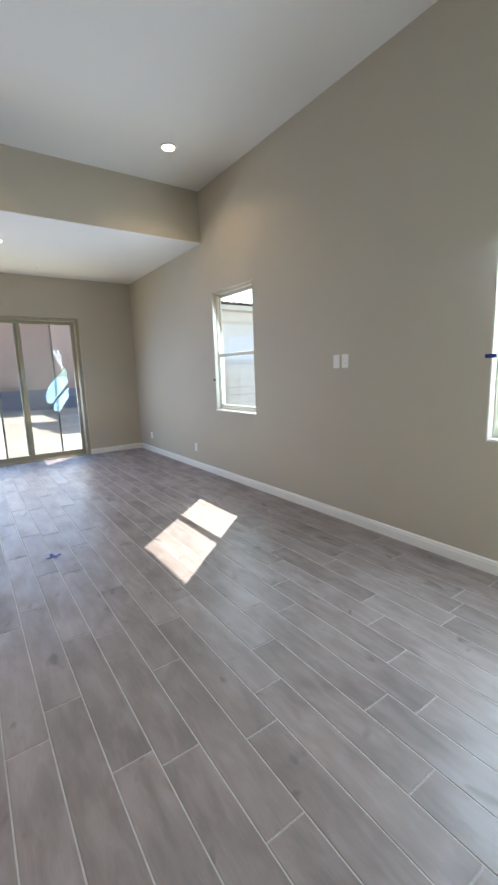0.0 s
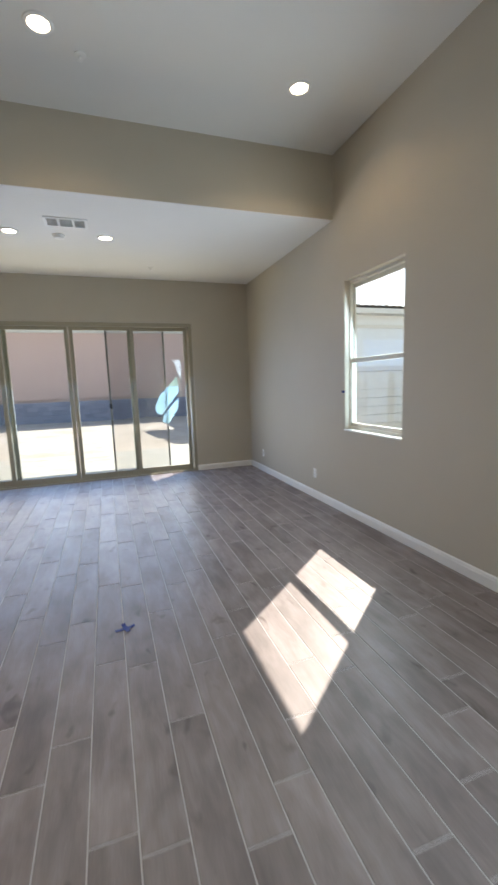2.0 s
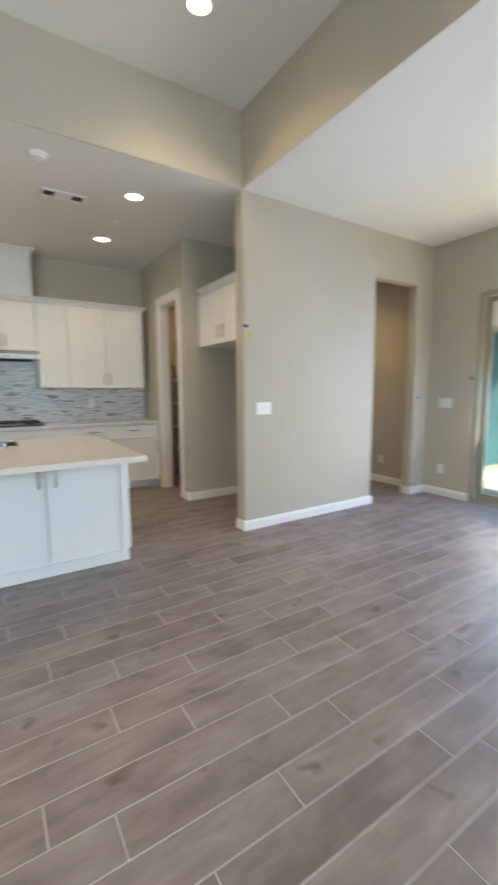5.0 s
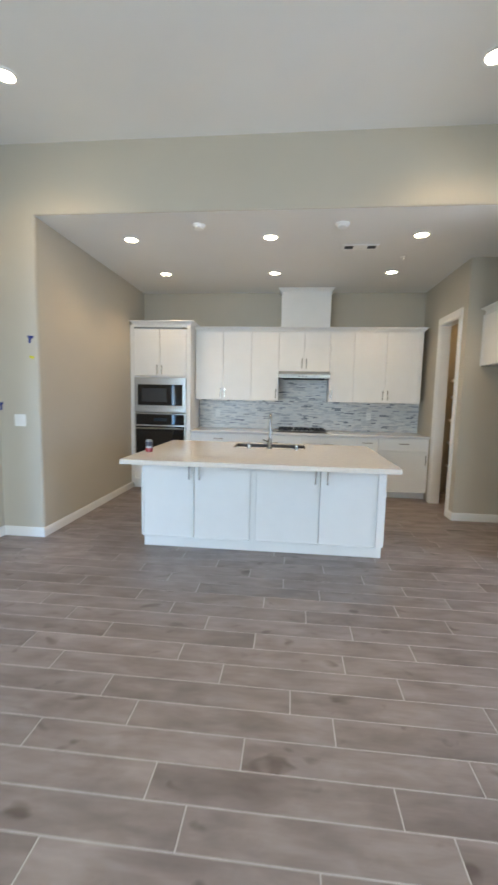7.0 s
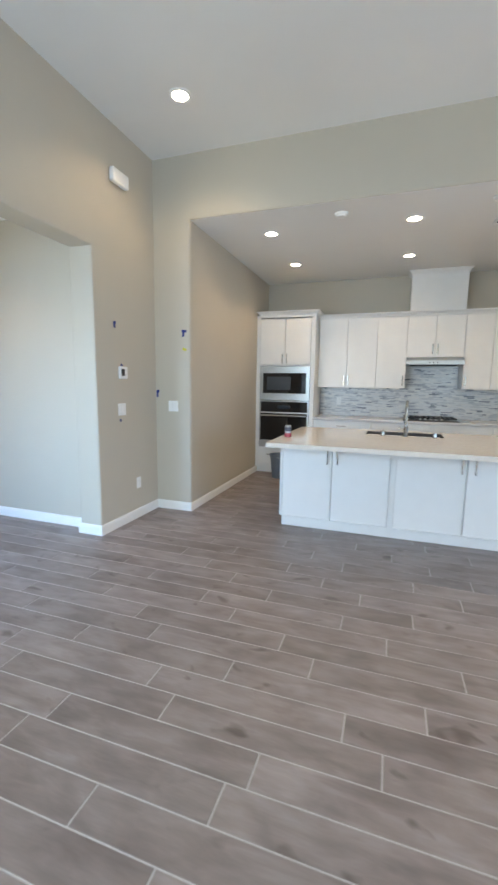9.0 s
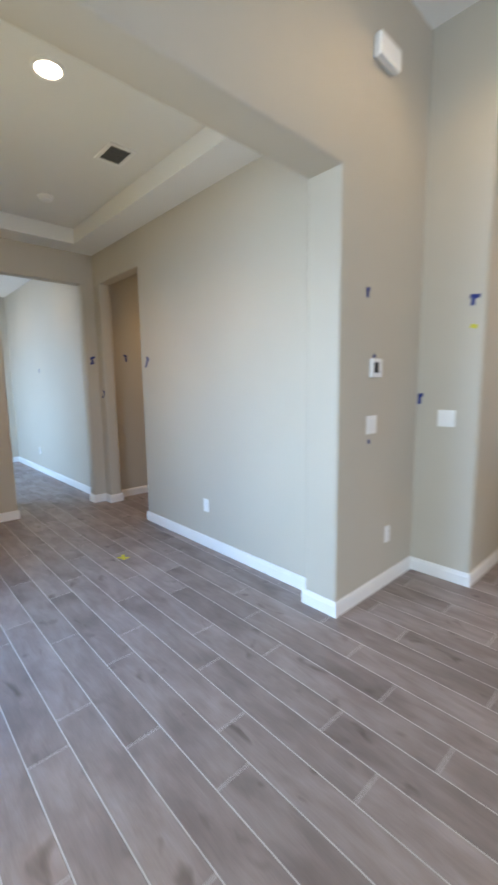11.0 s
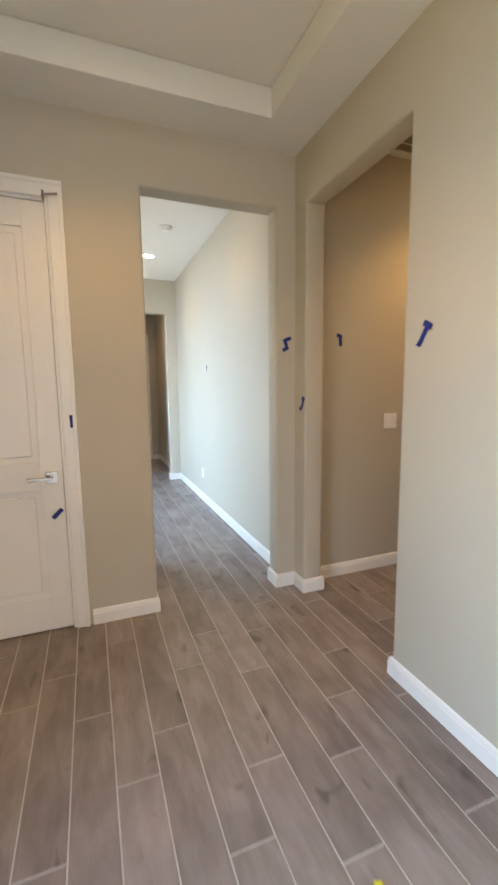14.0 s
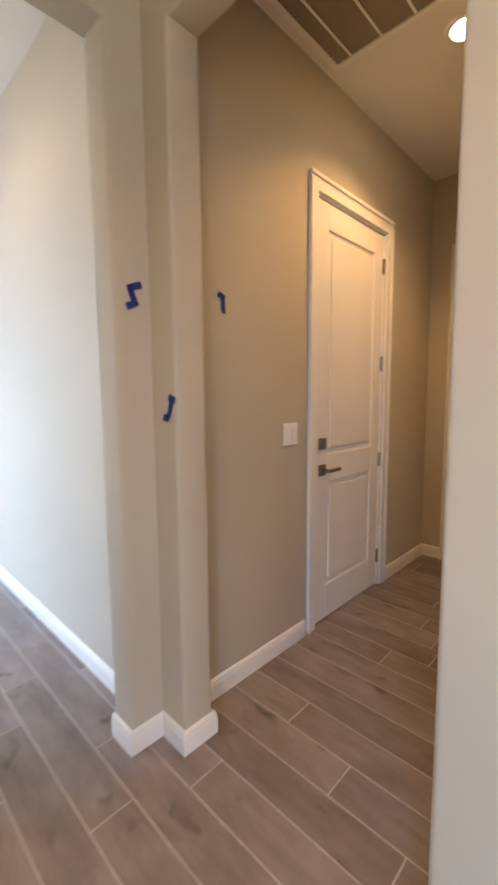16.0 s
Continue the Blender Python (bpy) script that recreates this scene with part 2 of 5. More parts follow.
SINK_DARK = plain("dark grey composite sink", (0.03, 0.03, 0.032), 0.5)


# ---- building helpers ----
def part(name, bm, mat, parent=None, label="", kind=""):
    """Links a bmesh as one mesh object, under a thing or a part if one is given."""
    me = bpy.data.meshes.new(name)
    bm.normal_update()
    bm.to_mesh(me)
    bm.free()
    if mat:
        me.materials.append(mat)
    ob = new(name, me)
    if parent:
        ob.parent = parent
    return tagged(ob, label, kind=kind)


def thing(name, label, category, at=(0, 0, 0), rz=0.0, group="", kind=""):
    """An Empty at a thing's base, which carries its parts."""
    e = new(name)
    e.empty_display_size = 0.05
    e.matrix_basis = pose(*at, 0, 0, rz)
    return tagged(e, label, category, group, kind)


def box(bm, x0, x1, y0, y1, z0, z1, bevel=0.0, seg=2):
    xs, ys, zs = sorted((x0, x1)), sorted((y0, y1)), sorted((z0, z1))
    vs = [bm.verts.new((x, y, z)) for x in xs for y in ys for z in zs]
    fs = [bm.faces.new([vs[i] for i in q]) for q in ((0, 1, 3, 2), (4, 6, 7, 5), (0, 4, 5, 1), (2, 3, 7, 6), (0, 2, 6, 4), (1, 5, 7, 3))]
    if bevel:
        es = list({e for f in fs for e in f.edges})
        bmesh.ops.bevel(bm, geom=es, offset=bevel, segments=seg, profile=0.5, affect="EDGES")
    return bm


def boxed(x0, x1, y0, y1, z0, z1, bevel=0.0, seg=2):
    return box(bmesh.new(), x0, x1, y0, y1, z0, z1, bevel, seg)


def tube(bm, p, q, r, sides=12, r2=None, cap=True):
    p, q = Vector(p), Vector(q)
    m = (q - p).to_track_quat("Z", "Y").to_matrix().to_4x4()
    m.translation = (p + q) / 2
    bmesh.ops.create_cone(bm, cap_ends=cap, cap_tris=False, segments=sides, radius1=r, radius2=r if r2 is None else r2, depth=(q - p).length, matrix=m)
    return bm


def lathe(bm, profile, sides=24, m=None):
    """Turns (radius, height) pairs round the z axis; m lays the result elsewhere."""
    m = m or Matrix()
    rings = []
    for r, z in profile:
        rings.append([bm.verts.new(m @ Vector((r * math.cos(2 * math.pi * i / sides), r * math.sin(2 * math.pi * i / sides), z))) for i in range(sides)])
    for a, b in zip(rings, rings[1:]):
        for i in range(sides):
            bm.faces.new((a[i], a[(i + 1) % sides], b[(i + 1) % sides], b[i]))
    if profile[0][0] > 1e-5:
        bm.faces.new(rings[0][::-1])
    if profile[-1][0] > 1e-5:
        bm.faces.new(rings[-1])
    bmesh.ops.remove_doubles(bm, verts=bm.verts[:], dist=1e-5)
    bmesh.ops.recalc_face_normals(bm, faces=bm.faces[:])
    return bm


def smooth(ob, angle=40):
    for f in ob.data.polygons:
        f.use_smooth = True
    ob.data.set_sharp_from_angle(angle=radians(angle))
    return ob


def wall(name, axis, a0, a1, t0, t1, z0, z1, holes=(), radius=0.012, mat=None, label="", soft=()):
    """A wall along x or y from a0 to a1, between t0 and t1 across it, with openings (b0, b1, low, high) right through it. The openings'
    edges, and the ends named in soft ('a0', 'a1'), have rounded plaster corners."""
    us = sorted({a0, a1, *[h for o in holes for h in o[:2]]})
    vs = sorted({z0, z1, *[h for o in holes for h in o[2:]]})
    bm = bmesh.new()
    made = {}

    def vert(i, j, k):
        if (i, j, k) not in made:
            c = (us[i], (t0, t1)[k], vs[j])
            made[i, j, k] = bm.verts.new(c if axis == "x" else (c[1], c[0], c[2]))
        return made[i, j, k]

    def solid(i, j):
        if not (0 <= i < len(us) - 1 and 0 <= j < len(vs) - 1):
            return False
        u, v = (us[i] + us[i + 1]) / 2, (vs[j] + vs[j + 1]) / 2
        return not any(o[0] < u < o[1] and o[2] < v < o[3] for o in holes)

    for i in range(len(us) - 1):
        for j in range(len(vs) - 1):
            if not solid(i, j):
                continue
            for k in (0, 1):
                bm.faces.new([vert(i, j, k), vert(i + 1, j, k), vert(i + 1, j + 1, k), vert(i, j + 1, k)])
            for di, dj, p, q in ((-1, 0, (i, j), (i, j + 1)), (1, 0, (i + 1, j), (i + 1, j + 1)), (0, -1, (i, j), (i + 1, j)), (0, 1, (i, j + 1), (i + 1, j + 1))):
                if not solid(i + di, j + dj):
                    bm.faces.new([vert(*p, 0), vert(*q, 0), vert(*q, 1), vert(*p, 1)])
    bmesh.ops.recalc_face_normals(bm, faces=bm.faces[:])
    ends = [v for key, v in (("a0", a0), ("a1", a1)) if key in soft]

    def wants(e):
        if len(e.link_faces) != 2 or e.calc_face_angle(0) < 1:
            return False
        m = (e.verts[0].co + e.verts[1].co) / 2
        d = e.verts[1].co - e.verts[0].co
        u = m.x if axis == "x" else m.y
        along = abs(d.x if axis == "x" else d.y) > 1e-4
        if abs(d.z) > 1e-4:
            return u in ends or any(abs(u - o[0]) < 1e-4 or abs(u - o[1]) < 1e-4 for o in holes) and a0 + 1e-4 < u < a1 - 1e-4
        return along and any(abs(m.z - o[3]) < 1e-4 or (abs(m.z - o[2]) < 1e-4 and o[2] > 0.05) for o in holes) and z0 + 1e-4 < m.z < z1 - 1e-4

    if radius:
        es = [e for e in bm.edges if wants(e)]
        if es:
            bmesh.ops.bevel(bm, geom=es, offset=radius, segments=3, profile=0.5, affect="EDGES", clamp_overlap=True)
    ob = part(name, bm, mat or PAINT, None, label, "structure")
    return smooth(ob, 35)


# ---- the shell ----
E_X, N_Y, W_X, S_Y = 3.09, 7.95, -2.05, 0.40        # great room: east, north, west and south faces
LOW, HIGH = 3.05, 3.66
FOY_W, FOY_S, FOY_E = -1.20, -3.11, 1.37
KIT_W, KIT_S, KIT_N = -4.93, 0.82, 5.21
WIN1, WIN2, WIN_Z = (4.105, 4.985), (0.635, 1.515), (0.90, 2.40)
SL = (-1.465, 2.125, 2.40)

wall("wall_east", "y", -0.1, 8.15, E_X, E_X + 0.14, 0, 3.9, [(*WIN1, *WIN_Z), (*WIN2, *WIN_Z)], 0.016)
wall("wall_north", "x", -4.2, E_X + 0.2, N_Y, N_Y + 0.2, 0, 3.9, [(SL[0], SL[1], 0, SL[2])], 0.016)
wall("wall_west", "y", 0.2, N_Y + 0.02, W_X - 0.14, W_X, 0, 3.9, [(0.82, 5.20, 0, LOW), (6.94, 7.68, 0, 2.56)], 0.018)
wall("wall_south", "x", W_X - 0.1, E_X + 0.1, 0.16, S_Y, 0, 3.9, [(-1.08, 1.25, 0, 2.55)], 0.02)
wall("wall_soffit", "x", W_X - 0.02, E_X + 0.02, 5.20, 5.34, LOW, 3.9)
wall("wall_kitchen_south", "x", KIT_W - 0.14, W_X - 0.022, 0.64, KIT_S + 0.003, 0, LOW + 0.05)
wall("wall_kitchen_west", "y", 0.6, 6.6, KIT_W - 0.14, KIT_W, 0, 3.3)
wall("wall_pantry", "x", KIT_W - 0.1, -3.35, KIT_N, KIT_N + 0.12, 0, 3.3, [(-4.17, -3.56, 0, 2.44)], 0)
wall("wall_fridge_side", "y", KIT_N + 0.12, 6.1, -3.47, -3.35, 0, 3.3)
wall("wall_fridge_back", "x", KIT_W - 0.1, W_X - 0.1, 6.05, 6.17, 0, 3.3)
wall("wall_foyer_west", "y", FOY_S - 0.05, 0.2, FOY_W - 0.14, FOY_W, 0, 3.3, [(-2.965, -2.068, 0, 2.57)], 0.018)
wall("wall_foyer_south", "x", -4.3, FOY_E + 0.1, FOY_S - 0.14, FOY_S, 0, 3.3, [(-1.06, -0.21, 0, 2.57), (0.27, 1.08, 0, 2.44), (-3.05, -2.24, 0, 2.44)], 0.018)
# the opening in this wall is assumed, to hold the added foyer fill
wall("wall_foyer_east", "y", FOY_S - 0.1, 0.2, FOY_E, FOY_E + 0.14, 0, 3.3, [(-1.1, -0.12, 0.3, 2.4)])
wall("wall_hall_north", "x", -4.3, FOY_W - 0.1, -2.06, -1.92, 0, 3.3)
wall("wall_hall_west", "y", -3.2, -1.9, -3.98, -3.84, 0, 3.3, [(-2.88, -2.14, 0, 2.44)], 0)
wall("wall_corridor_west", "y", -10.2, FOY_S - 0.1, -1.32, -1.18, 0, 3.3)
wall("wall_corridor_south", "x", -1.2, 1.6, -7.14, -7.0, 0, 3.3, [(-1.02, -0.10, 0, 2.56)], 0.018)
wall("wall_corridor_east", "y", -7.1, -3.9, 1.30, 1.50, 0, 3.3, [(-6.6, -4.6, 0.3, 2.5)], 0.016)
wall("wall_closet_back", "x", -0.14, 1.5, -4.0, -3.86, 0, 3.3)
wall("wall_closet_side", "y", -4.0, FOY_S - 0.1, -0.14, -0.02, 0, 3.3)
wall("wall_vestibule_south", "x", -1.3, 0.4, -9.24, -9.1, 0, 3.3, [(-0.96, -0.20, 0, 2.44)], 0)
wall("wall_vestibule_east", "y", -9.2, -7.1, 0.2, 0.34, 0, 3.3)
wall("wall_far_room", "x", -1.3, 0.4, -10.4, -10.26, 0, 3.3)
wall("wall_far_room_east", "y", -10.4, -9.2, 0.2, 0.34, 0, 3.3)
wall("wall_passage_west", "y", 6.1, 8.1, -4.2, -4.06, 0, 3.3)
wall("wall_garage", "x", -3.5, -1.8, -3.9, -3.8, 0, 3.3)


def ceiling(name, x0, x1, y0, y1, z, thick=0.12):
    return part(name, boxed(x0, x1, y0, y1, z, z + thick), CEIL, None, "smooth white painted ceiling", "structure")


ceiling("ceiling_great_room", W_X - 0.01, E_X + 0.01, S_Y - 0.01, 5.21, HIGH)
ceiling("ceiling_nook", W_X - 0.005, E_X + 0.01, 5.203, N_Y + 0.01, LOW - 0.004)
ceiling("ceiling_kitchen", KIT_W - 0.05, W_X - 0.018, KIT_S - 0.05, 6.1, LOW - 0.0015)
ceiling("ceiling_passage", -4.2, W_X - 0.02, 6.12, N_Y + 0.05, LOW - 0.01)
ceiling("ceiling_hall", -4.2, FOY_W - 0.05, FOY_S - 0.05, -1.95, LOW - 0.01)
ceiling("ceiling_corridor", -1.25, 1.4, -7.05, FOY_S - 0.1, LOW)
ceiling("ceiling_vestibule", -1.25, 0.3, -10.35, -7.05, LOW)
ceiling("roof_deck", -6.0, 3.4, -11.0, 8.2, 3.92, 0.1)

# foyer ceiling: a dropped border round a shallow tray
TRAY = (-0.90, 1.07, -2.82, -0.19)
bm = bmesh.new()
box(bm, FOY_W - 0.02, TRAY[0], FOY_S - 0.02, 0.18, 2.90, 3.05)
box(bm, TRAY[1], FOY_E + 0.02, FOY_S - 0.02, 0.18, 2.90, 3.05)
box(bm, TRAY[0], TRAY[1], FOY_S - 0.02, TRAY[2], 2.90, 3.05)
box(bm, TRAY[0], TRAY[1], TRAY[3], 0.18, 2.90, 3.05)
part("ceiling_foyer_border", bm, CEIL, None, "smooth white dropped ceiling border", "structure")
ceiling("ceiling_foyer_tray", FOY_W, FOY_E, FOY_S, 0.18, 3.054)

# floor: a grout bed under the planks
part("floor", boxed(-5.0, E_X + 0.15, -10.4, N_Y + 0.16, -0.15, -0.0018), GROUT, None, "wood-look grey-brown porcelain plank floor with pale grout", "structure")
floor = bpy.data.objects["floor"]


# ---- baseboards ----
def baseboard(p, q, side, runs, h=0.095):
    """A moulded white board along a wall's foot from p to q, mitred where it meets another run; side is the way that it faces."""
    p, q, s = Vector((*p, 0)), Vector((*q, 0)), Vector((*side, 0))
    along = (q - p).normalized()
    cuts = []
    for e, d in ((p, -along), (q, along)):
        cut = 0.0
        for a, b, other in runs:
            if min((Vector((*a, 0)) - e).length, (Vector((*b, 0)) - e).length) < 1e-3 and abs(Vector((*other, 0)).dot(d)) > 0.5:
                cut = Vector((*other, 0)).dot(d)
        cuts.append(d * cut)
    prof = [(0, 0), (0.014, 0), (0.014, h - 0.028), (0.011, h - 0.020), (0.011, h - 0.012), (0.006, h - 0.003), (0, h)]
    bm = bmesh.new()
    rows = [[bm.verts.new(e + (s + c) * a + Vector((0, 0, b))) for a, b in prof] for e, c in zip((p, q), cuts)]
    for i in range(len(prof) - 1):
        bm.faces.new((rows[0][i], rows[1][i], rows[1][i + 1], rows[0][i + 1]))
    bm.faces.new(rows[0])
    bm.faces.new(rows[1][::-1])
    bm.faces.new((rows[0][0], rows[0][-1], rows[1][-1], rows[1][0]))
    bmesh.ops.recalc_face_normals(bm, faces=bm.faces[:])
    return part("baseboard", bm, TRIM, None, "white painted baseboard with a moulded top", "structure")


RUNS = (
    ((E_X, S_Y), (E_X, N_Y), (-1, 0)), ((SL[1], N_Y), (E_X, N_Y), (0, -1)), ((W_X, N_Y), (SL[0], N_Y), (0, -1)),
    ((W_X, 5.20), (W_X, 6.94), (1, 0)), ((W_X, 7.68), (W_X, N_Y), (1, 0)), ((W_X - 0.14, 6.94), (W_X, 6.94), (0, 1)), ((W_X - 0.14, 7.68), (W_X, 7.68), (0, -1)),
    ((W_X - 0.14, 5.20), (W_X, 5.20), (0, -1)), ((W_X, S_Y), (W_X, 0.82), (1, 0)), ((W_X, 0.82), (KIT_W, 0.82), (0, 1)),
    ((W_X, S_Y), (-1.08, S_Y), (0, 1)), ((-1.08, 0.16), (-1.08, S_Y), (1, 0)), ((FOY_W, 0.16), (-1.08, 0.16), (0, -1)),
    ((1.25, 0.16), (1.25, S_Y), (-1, 0)), ((1.25, S_Y), (E_X, S_Y), (0, 1)),
    ((FOY_W, 0.16), (FOY_W, -2.068), (1, 0)), ((FOY_W, -2.965), (FOY_W, FOY_S), (1, 0)), ((FOY_W - 0.14, -2.068), (FOY_W, -2.068), (0, -1)),
    ((FOY_W - 0.14, -2.965), (FOY_W, -2.965), (0, 1)), ((FOY_W - 0.14, FOY_S), (FOY_W - 0.14, -2.965), (-1, 0)),
    ((FOY_W, FOY_S), (-1.06, FOY_S), (0, 1)), ((-1.06, FOY_S - 0.14), (-1.06, FOY_S), (1, 0)), ((-0.21, FOY_S - 0.14), (-0.21, FOY_S), (-1, 0)),
    ((-0.21, FOY_S), (0.18, FOY_S), (0, 1)), ((1.17, FOY_S), (FOY_E, FOY_S), (0, 1)), ((FOY_E, FOY_S), (FOY_E, 0.16), (-1, 0)),
    ((FOY_W - 0.14, FOY_S), (-2.15, FOY_S), (0, 1)), ((-3.14, FOY_S), (-3.84, FOY_S), (0, 1)), ((-3.84, FOY_S), (-3.84, -2.955), (1, 0)),
    ((-1.18, FOY_S - 0.14), (-1.18, -7.0), (1, 0)), ((-1.18, -7.0), (-1.02, -7.0), (0, 1)), ((-1.02, -7.0), (-1.02, -7.14), (1, 0)),
    ((-1.18, -7.14), (-1.18, -9.1), (1, 0)), ((-1.18, -9.1), (-1.04, -9.1), (0, 1)), ((-1.3, -10.26), (0.2, -10.26), (0, 1)),
    ((-4.06, N_Y), (W_X - 0.14, N_Y), (0, -1)), ((-3.35, KIT_N), (-3.35, 6.05), (1, 0)), ((-3.35, 6.05), (W_X - 0.14, 6.05), (0, -1)), ((-3.48, KIT_N), (-3.35, KIT_N), (0, -1)),
)
for p, q, s in RUNS:
    baseboard(p, q, s, RUNS)


# ---- sliding door ----
def leaf(parent, x0, x1, y, z0, z1, stile=0.055, depth=0.035, mat=None, pane=None, name="sash"):
    """A glazed leaf: a frame with a hole, and its pane."""
    bm = bmesh.new()
    box(bm, x0, x0 + stile, y, y + depth, z0, z1, 0.004)
    box(bm, x1 - stile, x1, y, y + depth, z0, z1, 0.004)
    box(bm, x0 + stile, x1 - stile, y + 0.002, y + depth - 0.002, z0, z0 + stile * 1.3, 0.004)
    box(bm, x0 + stile, x1 - stile, y + 0.002, y + depth - 0.002, z1 - stile, z1, 0.004)
    fr = part(name, bm, mat or BRONZE, parent)
    g = part("pane", boxed(x0 + stile - 0.005, x1 - stile + 0.005, y + depth / 2 - 0.003, y + depth / 2 + 0.003, z0 + stile * 1.3 - 0.005, z1 - stile + 0.005), pane or GLASS, fr)
    g.visible_shadow = False
    return fr


sd = thing("door_1", "tan aluminium four-panel sliding glass door, closed", "sliding door", (0, 0, 0), kind="structure")
bm = bmesh.new()
y0, y1 = N_Y + 0.012, N_Y + 0.19
box(bm, SL[0] - 0.012, SL[0] + 0.05, y0, y1, 0, SL[2], 0.004)
box(bm, SL[1] - 0.05, SL[1] + 0.012, y0, y1, 0, SL[2], 0.004)
box(bm, SL[0] + 0.05, SL[1] - 0.05, y0 + 0.002, y1 - 0.002, SL[2] - 0.055, SL[2] + 0.012, 0.004)
part("frame", bm, BRONZE, sd)
bm = bmesh.new()
box(bm, SL[0] + 0.05, SL[1] - 0.05, y0 + 0.002, y1, -0.003, 0.018, 0.003)
for k in (0.05, 0.09, 0.13):
    box(bm, SL[0] + 0.05, SL[1] - 0.05, N_Y + k, N_Y + k + 0.008, 0.018, 0.034)
part("threshold", bm, BRONZE, sd)
LEAVES = ((-1.415, -0.53, 0.100), (-0.655, 0.292, 0.055), (0.298, 1.225, 0.055), (1.13, 2.065, 0.100))
panels = [leaf(sd, a, b, N_Y + d, 0.030, SL[2] - 0.05, 0.058, name="sliding_panel") for a, b, d in LEAVES]
for k, xk in ((1, 0.245), (2, 0.345)):
    bm = bmesh.new()
    pts = [Vector((xk, N_Y + 0.055 - 0.045 * math.sin(math.pi * i / 8), 0.93 + 0.26 * i / 8)) for i in range(9)]
    for a, b in zip(pts, pts[1:]):
        tube(bm, a, b, 0.009, 8)
    smooth(part("pull_handle", bm, BRONZE, panels[k]))
SCREEN = glass("insect screen", (0.86, 0.85, 0.85))
for a, b, k in ((0.80, 1.70, 0.80), (-1.42, -0.57, -0.60)):
    s = leaf(sd, a, b, N_Y + 0.150, 0.030, SL[2] - 0.05, 0.030, 0.014, BRONZE_HW, SCREEN, "screen_panel")
    part("latch", boxed(k - 0.008, k + 0.04, N_Y + 0.128, N_Y + 0.152, 1.10, 1.18, 0.004), BLACK, s, "black screen latch")

# two flat translucent cyan pieces just outside the last panel's glass
film = thing("cyan_sheet", "translucent cyan shape on the outside of the glass", "film", (1.50, N_Y + 0.136, 0.0))
bm = bmesh.new()
for q in (((0.0, 1.10), (0.08, 1.28), (0.38, 1.58), (0.39, 1.32), (0.10, 0.965), (0.02, 0.98)), ((0.12, 0.955), (0.38, 1.225), (0.37, 1.06), (0.20, 0.81), (0.10, 0.84))):
    vs = [bm.verts.new((x, 0, z)) for x, z in q]
    f = bm.faces.new(vs)
    r = bmesh.ops.extrude_face_region(bm, geom=[f])
    bmesh.ops.translate(bm, vec=(0, 0.004, 0), verts=[v for v in r["geom"] if isinstance(v, bmesh.types.BMVert)])
bmesh.ops.recalc_face_normals(bm, faces=bm.faces[:])
part("sheet", bm, CYAN_SHEET, film)


# ---- windows ----
def window(name, y0, y1):
    """A single-hung window deep in its plaster reveal."""
    z0, z1 = WIN_Z
    w = thing(name, "white single-hung window in a plaster reveal", "window", kind="structure")
    xf = E_X + 0.062
    bm = bmesh.new()
    for a, b, c, d in ((y0, y0 + 0.02, z0, z1), (y1 - 0.010, y1, z0, z1), (y0 + 0.02, y1 - 0.02, z0, z0 + 0.035), (y0 + 0.02, y1 - 0.02, z1 - 0.025, z1)):
        box(bm, xf, xf + 0.075, a - 0.004, b + 0.004, c - 0.004, d + 0.004, 0.003)
    part("window_frame", bm, WINDOW_VINYL, w)
    mid = 1.615
    for nm, za, zb, xo in (("lower_sash", z0 + 0.034, mid + 0.018, 0.012), ("upper_sash", mid - 0.018, z1 - 0.024, 0.042)):
        bm = bmesh.new()
        a, b, s = y0 + 0.018, y1 - 0.008, 0.016
        for p, q, c, d in ((a, a + s, za, zb), (b - s, b, za, zb), (a + s, b - s, za, za + 0.042), (a + s, b - s, zb - 0.042, zb)):
            box(bm, xf + xo, xf + xo + 0.026, p, q, c, d, 0.003)
        sash = part(nm, bm, WINDOW_VINYL, w)
        g = part("pane", boxed(xf + xo + 0.010, xf + xo + 0.016, a + s - 0.004, b - s + 0.004, za + 0.026, zb - 0.026), GLASS, sash)
        g.visible_shadow = False
    part("window_sill", boxed(E_X - 0.008, xf + 0.002, y0 + 0.003, y1 - 0.003, z0 - 0.006, z0 + 0.010, 0.004), TRIM, w)
    return w


WINDOW_VINYL = plain("almond vinyl window frame", (0.62, 0.59, 0.50), 0.4, vary=0.02)
window("window_1", *WIN1)
window("window_2", *WIN2)
# unseen pane for the assumed foyer opening
part("window_assumed", boxed(1.43, 1.45, -1.1, -0.12, 0.3, 2.4), GLASS, None, "clear glass of an added, unseen foyer window", "structure").visible_shadow = False
part("window_3", boxed(1.38, 1.40, -6.6, -4.6, 0.3, 2.5), GLASS, None, "clear entry window glass", "structure").visible_shadow = False


